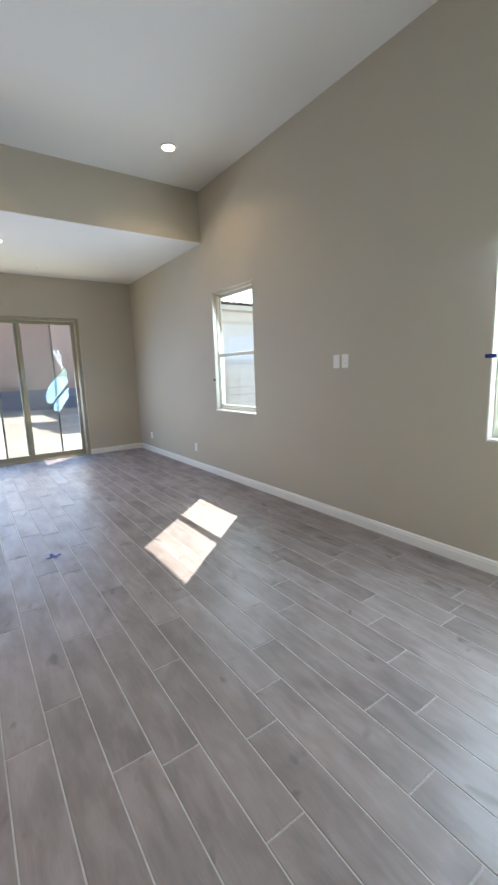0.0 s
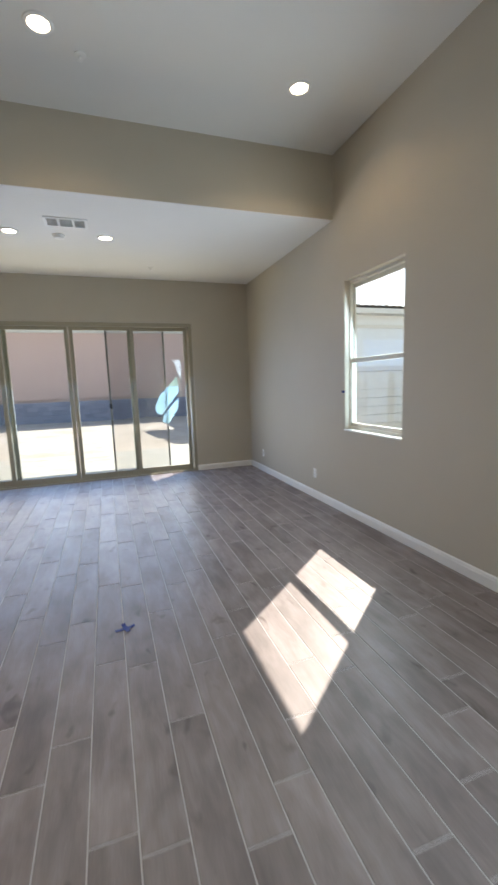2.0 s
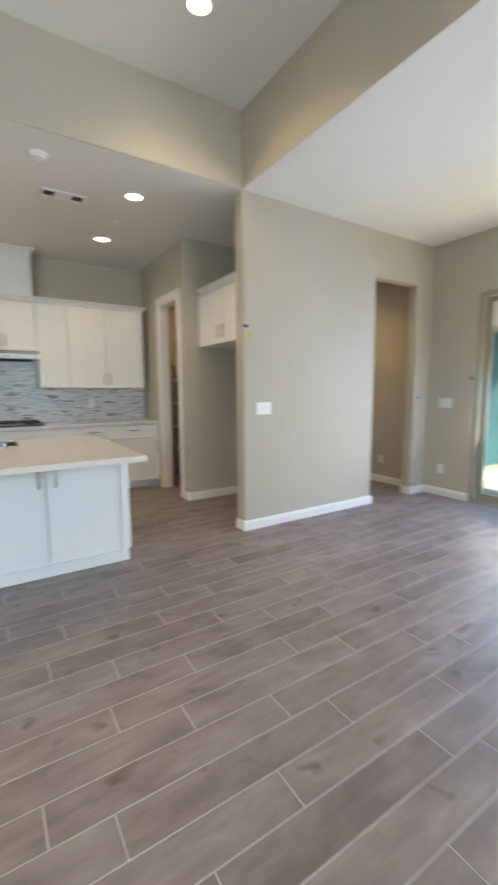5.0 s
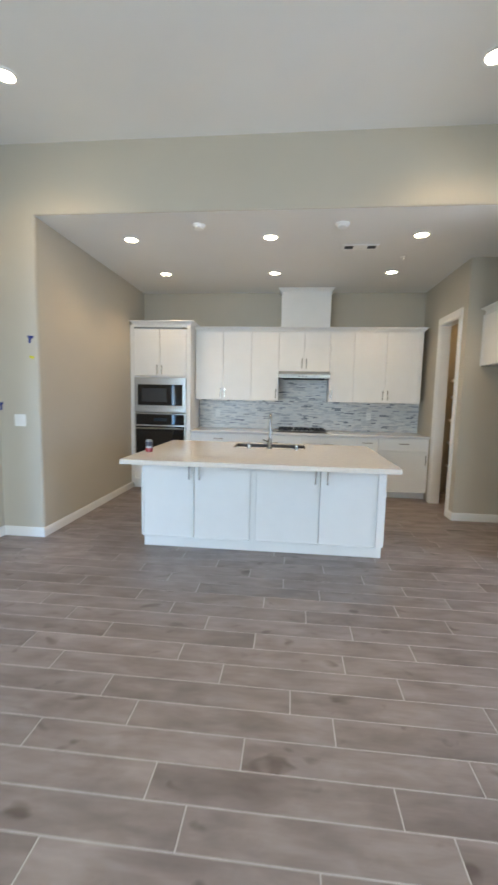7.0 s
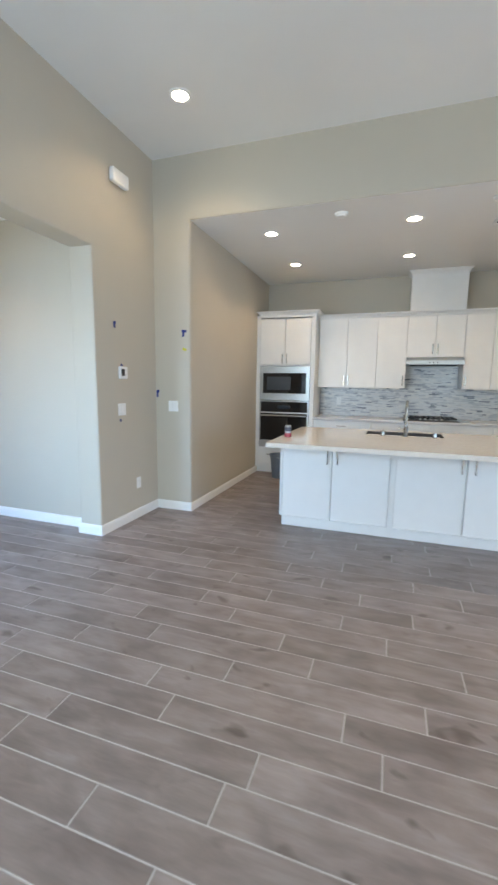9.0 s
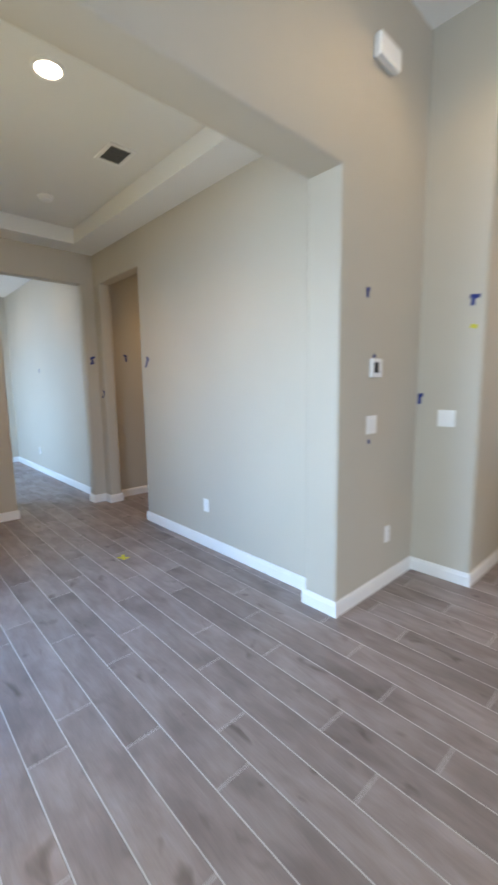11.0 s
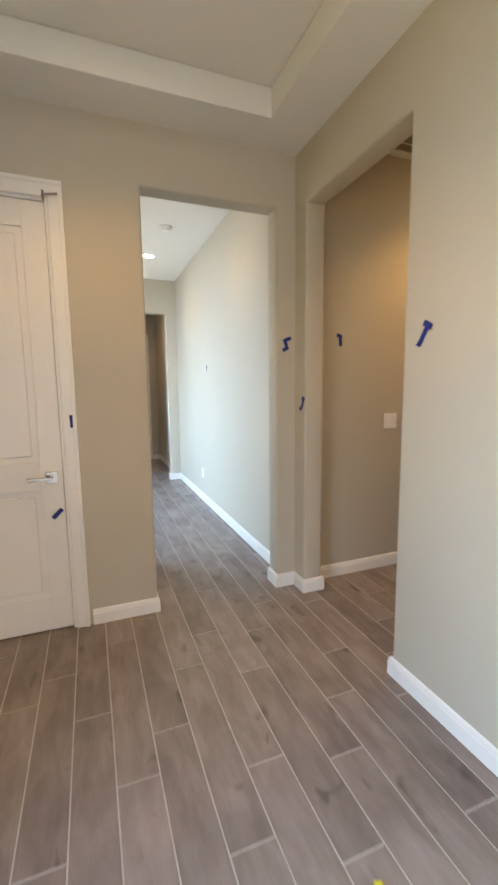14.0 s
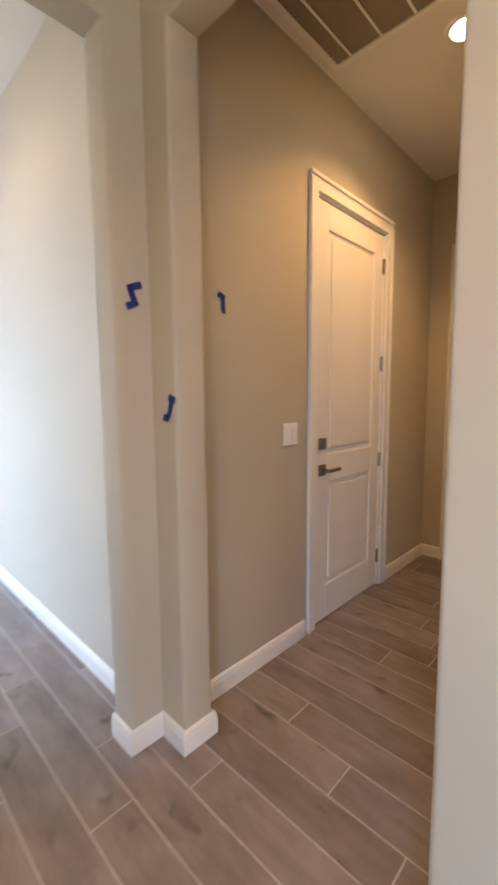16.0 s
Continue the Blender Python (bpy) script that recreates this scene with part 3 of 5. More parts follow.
# ---- panel doors ----
def panel_door(name, at, rz, w=0.81, h=2.42, lever_right=True, dead=False, kind="structure", label="white two-panel interior door, closed", hw=None, swing=0.0, sides=(1, 1), hinges=True):
    """A door in its casing. Local x runs along the wall, the front faces -y."""
    hw = hw or CHROME
    d = thing(name, label, "door", at, rz, kind=kind)
    cas = bmesh.new()
    cw = 0.07
    for s0, s1, on in ((-cw, 0.004, sides[0]), (w - 0.004, w + cw, sides[1])):
        if on:
            box(cas, s0, s1, -0.016, 0.0, 0, h + 0.02, 0.004)
            e = s0 if s0 < 0 else s1 - 0.022
            box(cas, e, e + 0.022, -0.024, -0.016, 0, h + 0.06, 0.003)
    box(cas, -cw, w + cw, -0.016, 0.0, h + 0.014, h + 0.10, 0.004)
    box(cas, -cw, w + cw, -0.024, -0.016, h + 0.078, h + 0.10, 0.003)
    part("casing", cas, TRIM, d, "white painted door casing")
    jm = bmesh.new()
    box(jm, 0, 0.02, 0.001, 0.139, 0, h + 0.02)
    box(jm, w - 0.02, w, 0.001, 0.139, 0, h + 0.02)
    box(jm, 0.02, w - 0.02, 0.001, 0.139, h, h + 0.02)
    part("jamb", jm, TRIM, d)
    a, b = 0.024, w - 0.024
    bm = bmesh.new()
    box(bm, a, b, 0.020, 0.050, 0.012, h - 0.004)
    st = 0.115
    for p, q, c, e in ((a, a + st, 0.012, h - 0.004), (b - st, b, 0.012, h - 0.004), (a + st, b - st, 0.012, 0.22), (a + st, b - st, 0.86, 1.02), (a + st, b - st, h - 0.14, h - 0.004)):
        box(bm, p, q, 0.008, 0.021, c, e, 0.0025)
    for c, e in ((0.22, 0.86), (1.02, h - 0.14)):
        box(bm, a + st + 0.035, b - st - 0.035, 0.011, 0.021, c + 0.035, e - 0.035, 0.008, 3)
    slab = part("slab", bm, DOOR, d)
    lx, sg = (b - 0.06, -1) if lever_right else (a + 0.06, 1)
    bm = bmesh.new()
    box(bm, lx - 0.033, lx + 0.033, -0.002, 0.009, 0.90, 0.966, 0.003)
    tube(bm, (lx, -0.002, 0.933), (lx, -0.045, 0.933), 0.010)
    box(bm, min(lx - sg * 0.012, lx + sg * 0.12), max(lx - sg * 0.012, lx + sg * 0.12), -0.052, -0.040, 0.923, 0.943, 0.004)
    part("lever_handle", bm, hw, slab, "square metal lever handle")
    if dead:
        bm = bmesh.new()
        box(bm, lx - 0.033, lx + 0.033, -0.004, 0.009, 1.055, 1.121, 0.003)
        box(bm, lx - 0.006, lx + 0.006, -0.022, -0.004, 1.07, 1.106, 0.003)
        part("deadbolt", bm, hw, slab, "square metal deadbolt")
    if hinges:
        hx = a - 0.004 if lever_right else b + 0.004
        for z in (0.22, 0.92, 1.58, 2.22):
            bm = tube(bmesh.new(), (hx, 0.004, z - 0.05), (hx, 0.004, z + 0.05), 0.009, 10)
            box(bm, hx - 0.016, hx + 0.016, 0.006, 0.009, z - 0.05, z + 0.05)
            part("hinge", bm, CHROME, d)
    if swing:
        piv = Matrix.Translation((b, 0.05, 0)) @ Matrix.Rotation(radians(swing), 4, "Z") @ Matrix.Translation((-b, -0.05, 0))
        slab.matrix_basis = piv
    return d


closet = panel_door("door_2", (0.27 + 0.81, FOY_S, 0), 180, label="white two-panel closet door, closed")
bm = tube(bmesh.new(), (0.788, -0.030, 2.410), (0.788, -0.030, 2.460), 0.006, 10)
tube(bm, (0.788, -0.030, 2.440), (0.788, -0.012, 2.440), 0.009, 10)
tube(bm, (0.788, -0.030, 2.440), (0.858, -0.030, 2.452), 0.005, 10)
part("hinge_stop", bm, BRONZE_HW, closet, "small dark metal door stop")
panel_door("door_3", (-2.24, FOY_S, 0), 180, lever_right=False, dead=True, hw=BRONZE_HW, label="white two-panel garage door with deadbolt, closed")
panel_door("door_4", (-3.84, -2.88, 0), 90, w=0.74, label="white two-panel hall door, closed")
panel_door("door_5", (-0.20, -9.10, 0), 180, w=0.76, h=2.42, swing=-70, label="white two-panel door standing open")


# ---- kitchen ----
def shaker(name, parent, x0, x1, z0, z1, y=0.0, rail=0.058, mat=None):
    """A shaker front, 20 mm thick, its face at y - 0.02."""
    bm = boxed(x0, x1, y - 0.02, y, z0, z1)
    f = min(bm.faces, key=lambda g: g.calc_center_median().y)
    bmesh.ops.inset_region(bm, faces=[f], thickness=rail, depth=0.0)
    bmesh.ops.inset_region(bm, faces=[f], thickness=0.002, depth=-0.014)
    edge = [e for e in bm.edges if len(e.link_faces) == 2 and abs(e.verts[0].co.y - (y - 0.02)) < 1e-5 and abs(e.verts[1].co.y - (y - 0.02)) < 1e-5 and e.calc_face_angle(0) > 1.3]
    bmesh.ops.bevel(bm, geom=edge, offset=0.0015, segments=1, affect="EDGES")
    return part(name, bm, mat or CAB, parent)


def pull(parent, x, z, y=-0.02, length=0.13, flat=False, mat=None):
    bm = bmesh.new()
    h = length / 2
    ends = ((x - h, z), (x + h, z)) if flat else ((x, z - h), (x, z + h))
    (xa, za), (xb, zb) = ends
    box(bm, xa - 0.006, xb + 0.006, y - 0.036, y - 0.026, za - 0.006, zb + 0.006, 0.003)
    for k in (0.12, 0.88):
        px, pz = xa + (xb - xa) * k, za + (zb - za) * k
        tube(bm, (px, y + 0.002, pz), (px, y - 0.028, pz), 0.005, 8)
    return part("handle", bm, mat or CHROME, parent, "satin nickel bar handle")


def wall_cabinet(label, at, rz, w, z0, z1, depth, doors, pulls, group="kitchen wall cabinets"):
    """doors: widths left to right; pulls: (door number, distance from its left edge, height)."""
    c = thing("wall_cabinet", label, "cabinet", at, rz, group)
    part("body", boxed(0, w, 0.001, depth, z0, z1, 0.002), CAB, c)
    x, made = 0.0, []
    for dw in doors:
        made.append((x, shaker("door", c, x + 0.0012, x + dw - 0.0012, z0 + 0.0012, z1 - 0.03)))
        x += dw
    for i, off, z in pulls:
        pull(made[i][1], made[i][0] + off, z)
    return c


def crown(name, at, rz, w, z, out=0.05, h=0.055, ret=0.33):
    """A crown moulding along a cabinet's top, with returns."""
    bm = bmesh.new()
    prof = [(0.0, 0.0), (-0.008, 0.0), (-0.014, h * 0.3), (-out * 0.8, h * 0.75), (-out, h * 0.8), (-out, h), (0.0, h)]
    rings = []
    for sx, sy in ((0, 1), (0, 0), (1, 0), (1, 1)):
        ring = []
        for o, zz in prof:
            x = (0 + o) if sx == 0 else (w - o)
            y = o if sy == 0 else ret
            ring.append(bm.verts.new((x, y, z + zz)))
        rings.append(ring)
    for a, b in zip(rings, rings[1:]):
        for i in range(len(prof) - 1):
            bm.faces.new((a[i], b[i], b[i + 1], a[i + 1]))
    bm.faces.new([r[-1] for r in rings])
    bm.faces.new(rings[0])
    bm.faces.new(rings[-1][::-1])
    bmesh.ops.recalc_face_normals(bm, faces=bm.faces[:])
    ob = part(name, bm, CAB, None)
    ob.matrix_basis = pose(*at, 0, 0, rz)
    return tagged(ob, "white crown moulding along the cabinet top", "moulding")


UPX = KIT_W + 0.335                                       # front of the wall cabinets
UZ0, UZ1 = 1.38, 2.44
wall_cabinet("white shaker wall cabinet with paired doors", (UPX, 1.75, 0), 90, 0.865, UZ0, UZ1, 0.33, (0.432, 0.433), ((0, 0.40, 1.49), (1, 0.033, 1.49)))
wall_cabinet("narrow white shaker wall cabinet", (UPX, 2.615, 0), 90, 0.415, UZ0, UZ1, 0.33, (0.415,), ((0, 0.38, 1.49),))
wall_cabinet("short white shaker cabinet above the range hood", (UPX, 3.03, 0), 90, 0.755, 1.83, UZ1, 0.33, (0.377, 0.378), ((0, 0.345, 1.94), (1, 0.033, 1.94)))
wall_cabinet("narrow white shaker wall cabinet", (UPX, 3.785, 0), 90, 0.355, UZ0, UZ1, 0.33, (0.355,), ((0, 0.035, 1.49),))
wall_cabinet("white shaker wall cabinet with paired doors", (UPX, 4.14, 0), 90, 0.93, UZ0, UZ1, 0.33, (0.465, 0.465), ((0, 0.43, 1.49), (1, 0.033, 1.49)))
wall_cabinet("white filler cabinet panel beside pantry wall", (UPX, 5.07, 0), 90, 0.05, UZ0, UZ1, 0.33, (), ())
crown("crown_moulding", (UPX - 0.0, 1.75, 0), 90, 3.37, UZ1 - 0.02)

# range hood, its boxed duct and crown
hood = thing("range_hood", "slim stainless under-cabinet range hood", "range hood", (UPX, 3.03, 0), 90)
bm = bmesh.new()
vs = [bm.verts.new((x, y, z)) for x in (0.004, 0.751) for y, z in ((-0.16, 1.722), (-0.16, 1.775), (-0.03, 1.826), (0.32, 1.826), (0.32, 1.722))]
bm.faces.new(vs[:5])
bm.faces.new(vs[5:][::-1])
for i in range(5):
    bm.faces.new((vs[i], vs[(i + 1) % 5], vs[5 + (i + 1) % 5], vs[5 + i]))
bmesh.ops.recalc_face_normals(bm, faces=bm.faces[:])
part("canopy", bm, STEEL, hood)
for k in (0.30, 0.35, 0.40):
    part("button", boxed(k, k + 0.02, -0.163, -0.159, 1.738, 1.752, 0.002), BLACK, hood)
part("filter", boxed(0.06, 0.69, -0.10, 0.28, 1.714, 1.7215), GRILLE_DARK, hood)
duct = thing("duct_cover", "white boxed hood duct cover with crown moulding", "duct cover", (UPX - 0.04, 3.045, 0), 90)
part("box", boxed(0, 0.73, 0.0, 0.29, UZ1 + 0.037, 2.99, 0.003), CAB, duct)
crown("crown_moulding", (UPX - 0.04, 3.045, 0), 90, 0.73, 2.985, 0.05, 0.06, 0.28)

# oven tower
TX = -4.31
tw = thing("oven_tower", "tall white shaker oven cabinet with crown", "oven cabinet", (TX, KIT_S + 0.006, 0), 90)
TW = 0.915
bm = bmesh.new()
box(bm, 0, 0.06, 0, 0.61, 0.10, 2.455, 0.002)
box(bm, TW - 0.06, TW, 0, 0.61, 0.10, 2.455, 0.002)
for a, b in ((0.10, 0.16), (0.395, 0.42), (1.69, 1.71), (2.42, 2.455)):
    box(bm, 0.06, TW - 0.06, 0.002, 0.61, a, b)
box(bm, 0.06, TW - 0.06, 0.58, 0.61, 0.16, 2.42)
part("body", bm, CAB, tw)
part("toe_kick", boxed(0.01, TW - 0.01, 0.07, 0.60, 0.0, 0.10), CAB, tw)
dl = shaker("door", tw, 0.062, TW / 2 - 0.002, 1.715, 2.40)
dr = shaker("door", tw, TW / 2 + 0.002, TW - 0.062, 1.715, 2.40)
pull(dl, TW / 2 - 0.035, 1.80)
pull(dr, TW / 2 + 0.035, 1.80)
dd = shaker("drawer", tw, 0.062, TW - 0.062, 0.155, 0.395)
pull(dd, TW / 2, 0.31, length=0.5, flat=True)
crown("crown_moulding", (TX, KIT_S + 0.056, 0), 90, TW - 0.05, 2.455, 0.05, 0.055, 0.60)

mw = thing("microwave", "stainless built-in microwave with dark glass", "microwave", (TX, KIT_S + 0.07, 0), 90)
part("trim_frame", boxed(0, 0.79, -0.022, 0.40, 1.17, 1.688, 0.004), STEEL, mw)
part("door_glass", boxed(0.055, 0.735, -0.030, -0.0225, 1.275, 1.585, 0.002), BLACK_GLASS, mw)
part("window", boxed(0.12, 0.50, -0.0335, -0.0305, 1.33, 1.53, 0.001), BLACK, mw)
part("handle", boxed(0.055, 0.735, -0.050, -0.030, 1.245, 1.262, 0.004), STEEL, mw)
ov = thing("wall_oven", "stainless built-in wall oven with black glass", "oven", (TX, KIT_S + 0.07, 0), 90)
part("body", boxed(0, 0.79, -0.020, 0.40, 0.425, 1.160, 0.004), STEEL, ov)
part("control_panel", boxed(0.025, 0.765, -0.027, -0.0205, 0.985, 1.145, 0.002), BLACK_GLASS, ov)
part("display", boxed(0.30, 0.50, -0.0295, -0.0275, 1.04, 1.09, 0.001), plain("dim display", (0.02, 0.03, 0.04), 0.1), ov)
odoor = part("door", boxed(0.025, 0.765, -0.036, -0.0205, 0.54, 0.965, 0.003), BLACK_GLASS, ov)
part("lower_panel", boxed(0.025, 0.765, -0.034, -0.0205, 0.445, 0.535, 0.003), STEEL, ov)
bm = tube(bmesh.new(), (0.03, -0.082, 0.935), (0.76, -0.082, 0.935), 0.012)
for k in (0.07, 0.72):
    tube(bm, (k, -0.035, 0.935), (k, -0.082, 0.935), 0.009)
smooth(part("handle", bm, STEEL, odoor, "round steel bar handle"))


# base cabinets with fronts facing east
def base_cabinet(label, y0, y1, fronts):
    w = y1 - y0
    c = thing("base_cabinet", label, "cabinet", (-4.335, y0, 0), 90, "kitchen base cabinets")
    part("body", boxed(0, w, 0.001, 0.59, 0.10, 0.88, 0.002), CAB, c)
    part("toe_kick", boxed(0, w, 0.07, 0.58, 0.0, 0.10), CAB, c)
    for kind, a, b, z0, z1 in fronts:
        d = shaker(kind, c, a * w + 0.002, b * w - 0.002, z0 + 0.002, z1 - 0.002, rail=0.05)
        if kind == "drawer":
            pull(d, (a + b) / 2 * w, (z0 + z1) / 2 + 0.02, flat=True, mat=BRONZE_HW)
        else:
            pull(d, b * w - 0.04 if a == 0 else a * w + 0.04, z1 - 0.12)
    return c


base_cabinet("white shaker base cabinet with two doors", 1.745, 2.60, (("drawer", 0, 1, 0.70, 0.875), ("door", 0, 0.5, 0.105, 0.70), ("door", 0.5, 1, 0.105, 0.70)))
base_cabinet("white shaker drawer base below the cooktop", 2.60, 4.18, (("drawer", 0, 0.5, 0.62, 0.875), ("drawer", 0.5, 1, 0.62, 0.875), ("drawer", 0, 0.5, 0.105, 0.62), ("drawer", 0.5, 1, 0.105, 0.62)))
base_cabinet("white shaker base cabinet with a top drawer", 4.18, 4.50, (("drawer", 0, 1, 0.70, 0.875), ("door", 0, 1, 0.105, 0.70)))
base_cabinet("white shaker base cabinet with a top drawer", 4.50, 5.20, (("drawer", 0, 1, 0.70, 0.875), ("door", 0, 1, 0.105, 0.70)))
tagged(part("worktop", boxed(KIT_W + 0.004, -4.30, 1.742, KIT_N - 0.004, 0.882, 0.922, 0.004), QUARTZ_GREY), "pale grey quartz worktop along the kitchen wall", "worktop")

ck = thing("cooktop", "black gas cooktop with grates and knobs", "cooktop", (-4.62, 3.03, 0.923), 90)
part("plate", boxed(0, 0.75, -0.24, 0.26, 0, 0.012, 0.004), BLACK, ck)
for k in range(3):
    bm = bmesh.new()
    x0 = 0.02 + k * 0.24
    for i in range(4):
        box(bm, x0 + 0.01 + i * 0.062, x0 + 0.022 + i * 0.062, -0.15, 0.24, 0.034, 0.048, 0.002)
    for y in (-0.15, 0.03, 0.228):
        box(bm, x0, x0 + 0.225, y, y + 0.012, 0.030, 0.046, 0.002)
    for xx in (x0 + 0.012, x0 + 0.205):
        for y in (-0.148, 0.228):
            box(bm, xx, xx + 0.010, y, y + 0.010, 0.012, 0.032)
    part("grate", bm, BLACK, ck, "black cast-iron grate")
    bm = lathe(bmesh.new(), [(0.045, 0.012), (0.045, 0.022), (0.03, 0.028), (0.0, 0.028)], 16, Matrix.Translation((x0 + 0.11, 0.04, 0)))
    part("burner", bm, BLACK, ck)
for k in range(5):
    bm = lathe(bmesh.new(), [(0.019, 0.012), (0.019, 0.03), (0.016, 0.036), (0.0, 0.036)], 14, Matrix.Translation((0.235 + 0.07 * k, -0.20, 0)))
    smooth(part("knob", bm, STEEL, ck))

# wall cabinet over the fridge bay, pantry
wall_cabinet("white shaker cabinet over the empty fridge bay", (-3.345, 5.40, 0), 0, 1.15, 1.84, 2.44, 0.64, (0.575, 0.575), ((0, 0.53, 1.96), (1, 0.045, 1.96)), "fridge bay cabinet")
crown("crown_moulding", (-3.345 + 0.05, 5.40, 0), 0, 1.05, 2.43, 0.05, 0.055, 0.6)
pc = thing("door_6", "white cased pantry opening without a door", "door casing", (-4.17, KIT_N, 0), 0, kind="structure")
bm = bmesh.new()
for a, b in ((-0.085, 0.004), (0.606, 0.695)):
    box(bm, a, b, -0.016, 0.0, 0, 2.46, 0.004)
box(bm, -0.085, 0.695, -0.016, 0.0, 2.436, 2.53, 0.004)
part("casing", bm, TRIM, pc)
bm = bmesh.new()
box(bm, 0, 0.018, 0.0, 0.12, 0, 2.44)
box(bm, 0.592, 0.61, 0.0, 0.12, 0, 2.44)
box(bm, 0.018, 0.592, 0.0, 0.12, 2.422, 2.44)
part("jamb", bm, TRIM, pc)
for z in (0.45, 0.80, 1.15, 1.50, 1.75):
    sh = thing("wire_shelf", "white wire pantry shelf", "shelf", (-4.9, 5.66, z), 0, "pantry shelves")
    bm = bmesh.new()
    for k in range(13):
        box(bm, 0.0, 1.40, k * 0.030, k * 0.030 + 0.005, 0, 0.005)
    box(bm, 0.0, 1.40, -0.006, 0.0, -0.03, 0.008)
    part("grid", bm, TRIM, sh)

# island
IX0, IX1, IY0, IY1 = -1.98, -3.05, 1.86, 4.085
isl = thing("kitchen_island", "white shaker kitchen island base with cupboards", "kitchen island", (IX0, IY0, 0), 90)
IW = IY1 - IY0
part("body", boxed(0, IW, 0.001, IX0 - IX1, 0.10, 0.85, 0.003), CAB, isl)
part("plinth", boxed(0.012, IW - 0.004, 0.012, IX0 - IX1 - 0.03, 0.0, 0.10, 0.003), CAB, isl)
edges = (0.015, 0.505, 1.03, 1.055, 1.66, 2.16)
doors = [shaker("door", isl, a + 0.002, b - 0.002, 0.105, 0.842, rail=0.06) for a, b in ((0.015, 0.50), (0.50, 1.025), (1.075, 1.655), (1.655, IW - 0.06))]
for d, x in zip(doors, (0.46, 0.555, 1.61, 1.715)):
    pull(d, x, 0.73, length=0.12)
part("end_panel", boxed(IW - 0.004, IW + 0.014, 0.01, IX0 - IX1 - 0.02, 0.10, 0.848, 0.002), CAB, isl)
part("end_panel", boxed(-0.014, 0.004, 0.01, IX0 - IX1 - 0.02, 0.10, 0.848, 0.002), CAB, isl)

# island worktop with the sink cut through it
bm = bmesh.new()
TOP = (-3.16, -1.57, 1.815, 4.115)
SK = (-3.06, -2.66, 2.62, 3.40)
for a, b, c, d in ((TOP[0], SK[0], TOP[2], TOP[3]), (SK[1], TOP[1], TOP[2], TOP[3]), (SK[0], SK[1], TOP[2], SK[2]), (SK[0], SK[1], SK[3], TOP[3])):
    box(bm, a, b, c, d, 0.851, 0.890)
bmesh.ops.remove_doubles(bm, verts=bm.verts[:], dist=1e-5)
tagged(part("island_worktop", bm, QUARTZ), "warm white quartz island worktop with overhang", "worktop")
snk = thing("sink", "dark undermount kitchen sink in the island worktop", "sink", (0, 0, 0))
bm = bmesh.new()
for a, b, c, d, e, f in ((SK[0], SK[0] + 0.004, SK[2], SK[3], 0.67, 0.886), (SK[1] - 0.004, SK[1], SK[2], SK[3], 0.67, 0.886), (SK[0], SK[1], SK[2], SK[2] + 0.004, 0.67, 0.886), (SK[0], SK[1], SK[3] - 0.004, SK[3], 0.67, 0.886), (SK[0], SK[1], SK[2], SK[3], 0.664, 0.669)):
    box(bm, a + 0.001, b - 0.001, c + 0.001, d - 0.001, e, f)
part("basin", bm, SINK_DARK, snk)
smooth(part("drain", lathe(bmesh.new(), [(0.045, 0.669), (0.045, 0.674), (0.02, 0.672), (0.0, 0.672)], 16, Matrix.Translation((-2.86, 3.0, 0))), CHROME, snk))

fa = thing("faucet", "tall satin nickel pull-down kitchen faucet", "faucet", (-2.60, 3.02, 0.890))
smooth(part("base", lathe(bmesh.new(), [(0.028, 0.0), (0.028, 0.012), (0.022, 0.02), (0.020, 0.10), (0.016, 0.11), (0.0, 0.11)], 18), FAUCET, fa))
bm = bmesh.new()
pts = [Vector((0, 0, 0.10)), Vector((0, 0, 0.28))] + [Vector((-0.085 + 0.085 * math.cos(a), 0, 0.28 + 0.085 * math.sin(a))) for a in [math.pi * i / 10 for i in range(1, 11)]] + [Vector((-0.17, 0, 0.20))]
for a, b in zip(pts, pts[1:]):
    tube(bm, a, b, 0.0125, 12)
smooth(part("spout", bm, FAUCET, fa))
smooth(part("spray_head", tube(bmesh.new(), (-0.17, 0, 0.21), (-0.17, 0, 0.13), 0.0155, 14, 0.018), FAUCET, fa))
smooth(part("lever", tube(bmesh.new(), (0, -0.015, 0.075), (0.0, -0.075, 0.095), 0.007, 10), FAUCET, fa))
for nm, lb, y in (("soap_dispenser", "small satin nickel soap pump on the worktop", 2.80), ("air_gap_cap", "short satin nickel air gap cap", 3.30)):
    t = thing(nm, lb, "tap fitting", (-2.60, y, 0.890))
    smooth(part("cap", lathe(bmesh.new(), [(0.022, 0.0), (0.022, 0.035), (0.018, 0.05), (0.0, 0.052)], 16), FAUCET, t))
    if nm == "soap_dispenser":
        smooth(part("nozzle", tube(bmesh.new(), (0, 0, 0.046), (-0.07, 0, 0.056), 0.006, 10), FAUCET, t))

can = thing("drink_can", "red and silver drink can standing on worktop", "can", (-2.06, 1.90, 0.890))
smooth(part("body", lathe(bmesh.new(), [(0.026, 0.0), (0.033, 0.008), (0.033, 0.104), (0.027, 0.118), (0.0, 0.117)], 22), STEEL, can))
smooth(part("print_band", lathe(bmesh.new(), [(0.0334, 0.004), (0.0338, 0.010), (0.0338, 0.040), (0.0334, 0.042)], 22), plain("red can print", (0.35, 0.04, 0.05), 0.35), can))
smooth(part("print_band", lathe(bmesh.new(), [(0.0334, 0.060), (0.0338, 0.062), (0.0338, 0.098), (0.0334, 0.100)], 22), plain("dark can print", (0.06, 0.06, 0.08), 0.35), can))

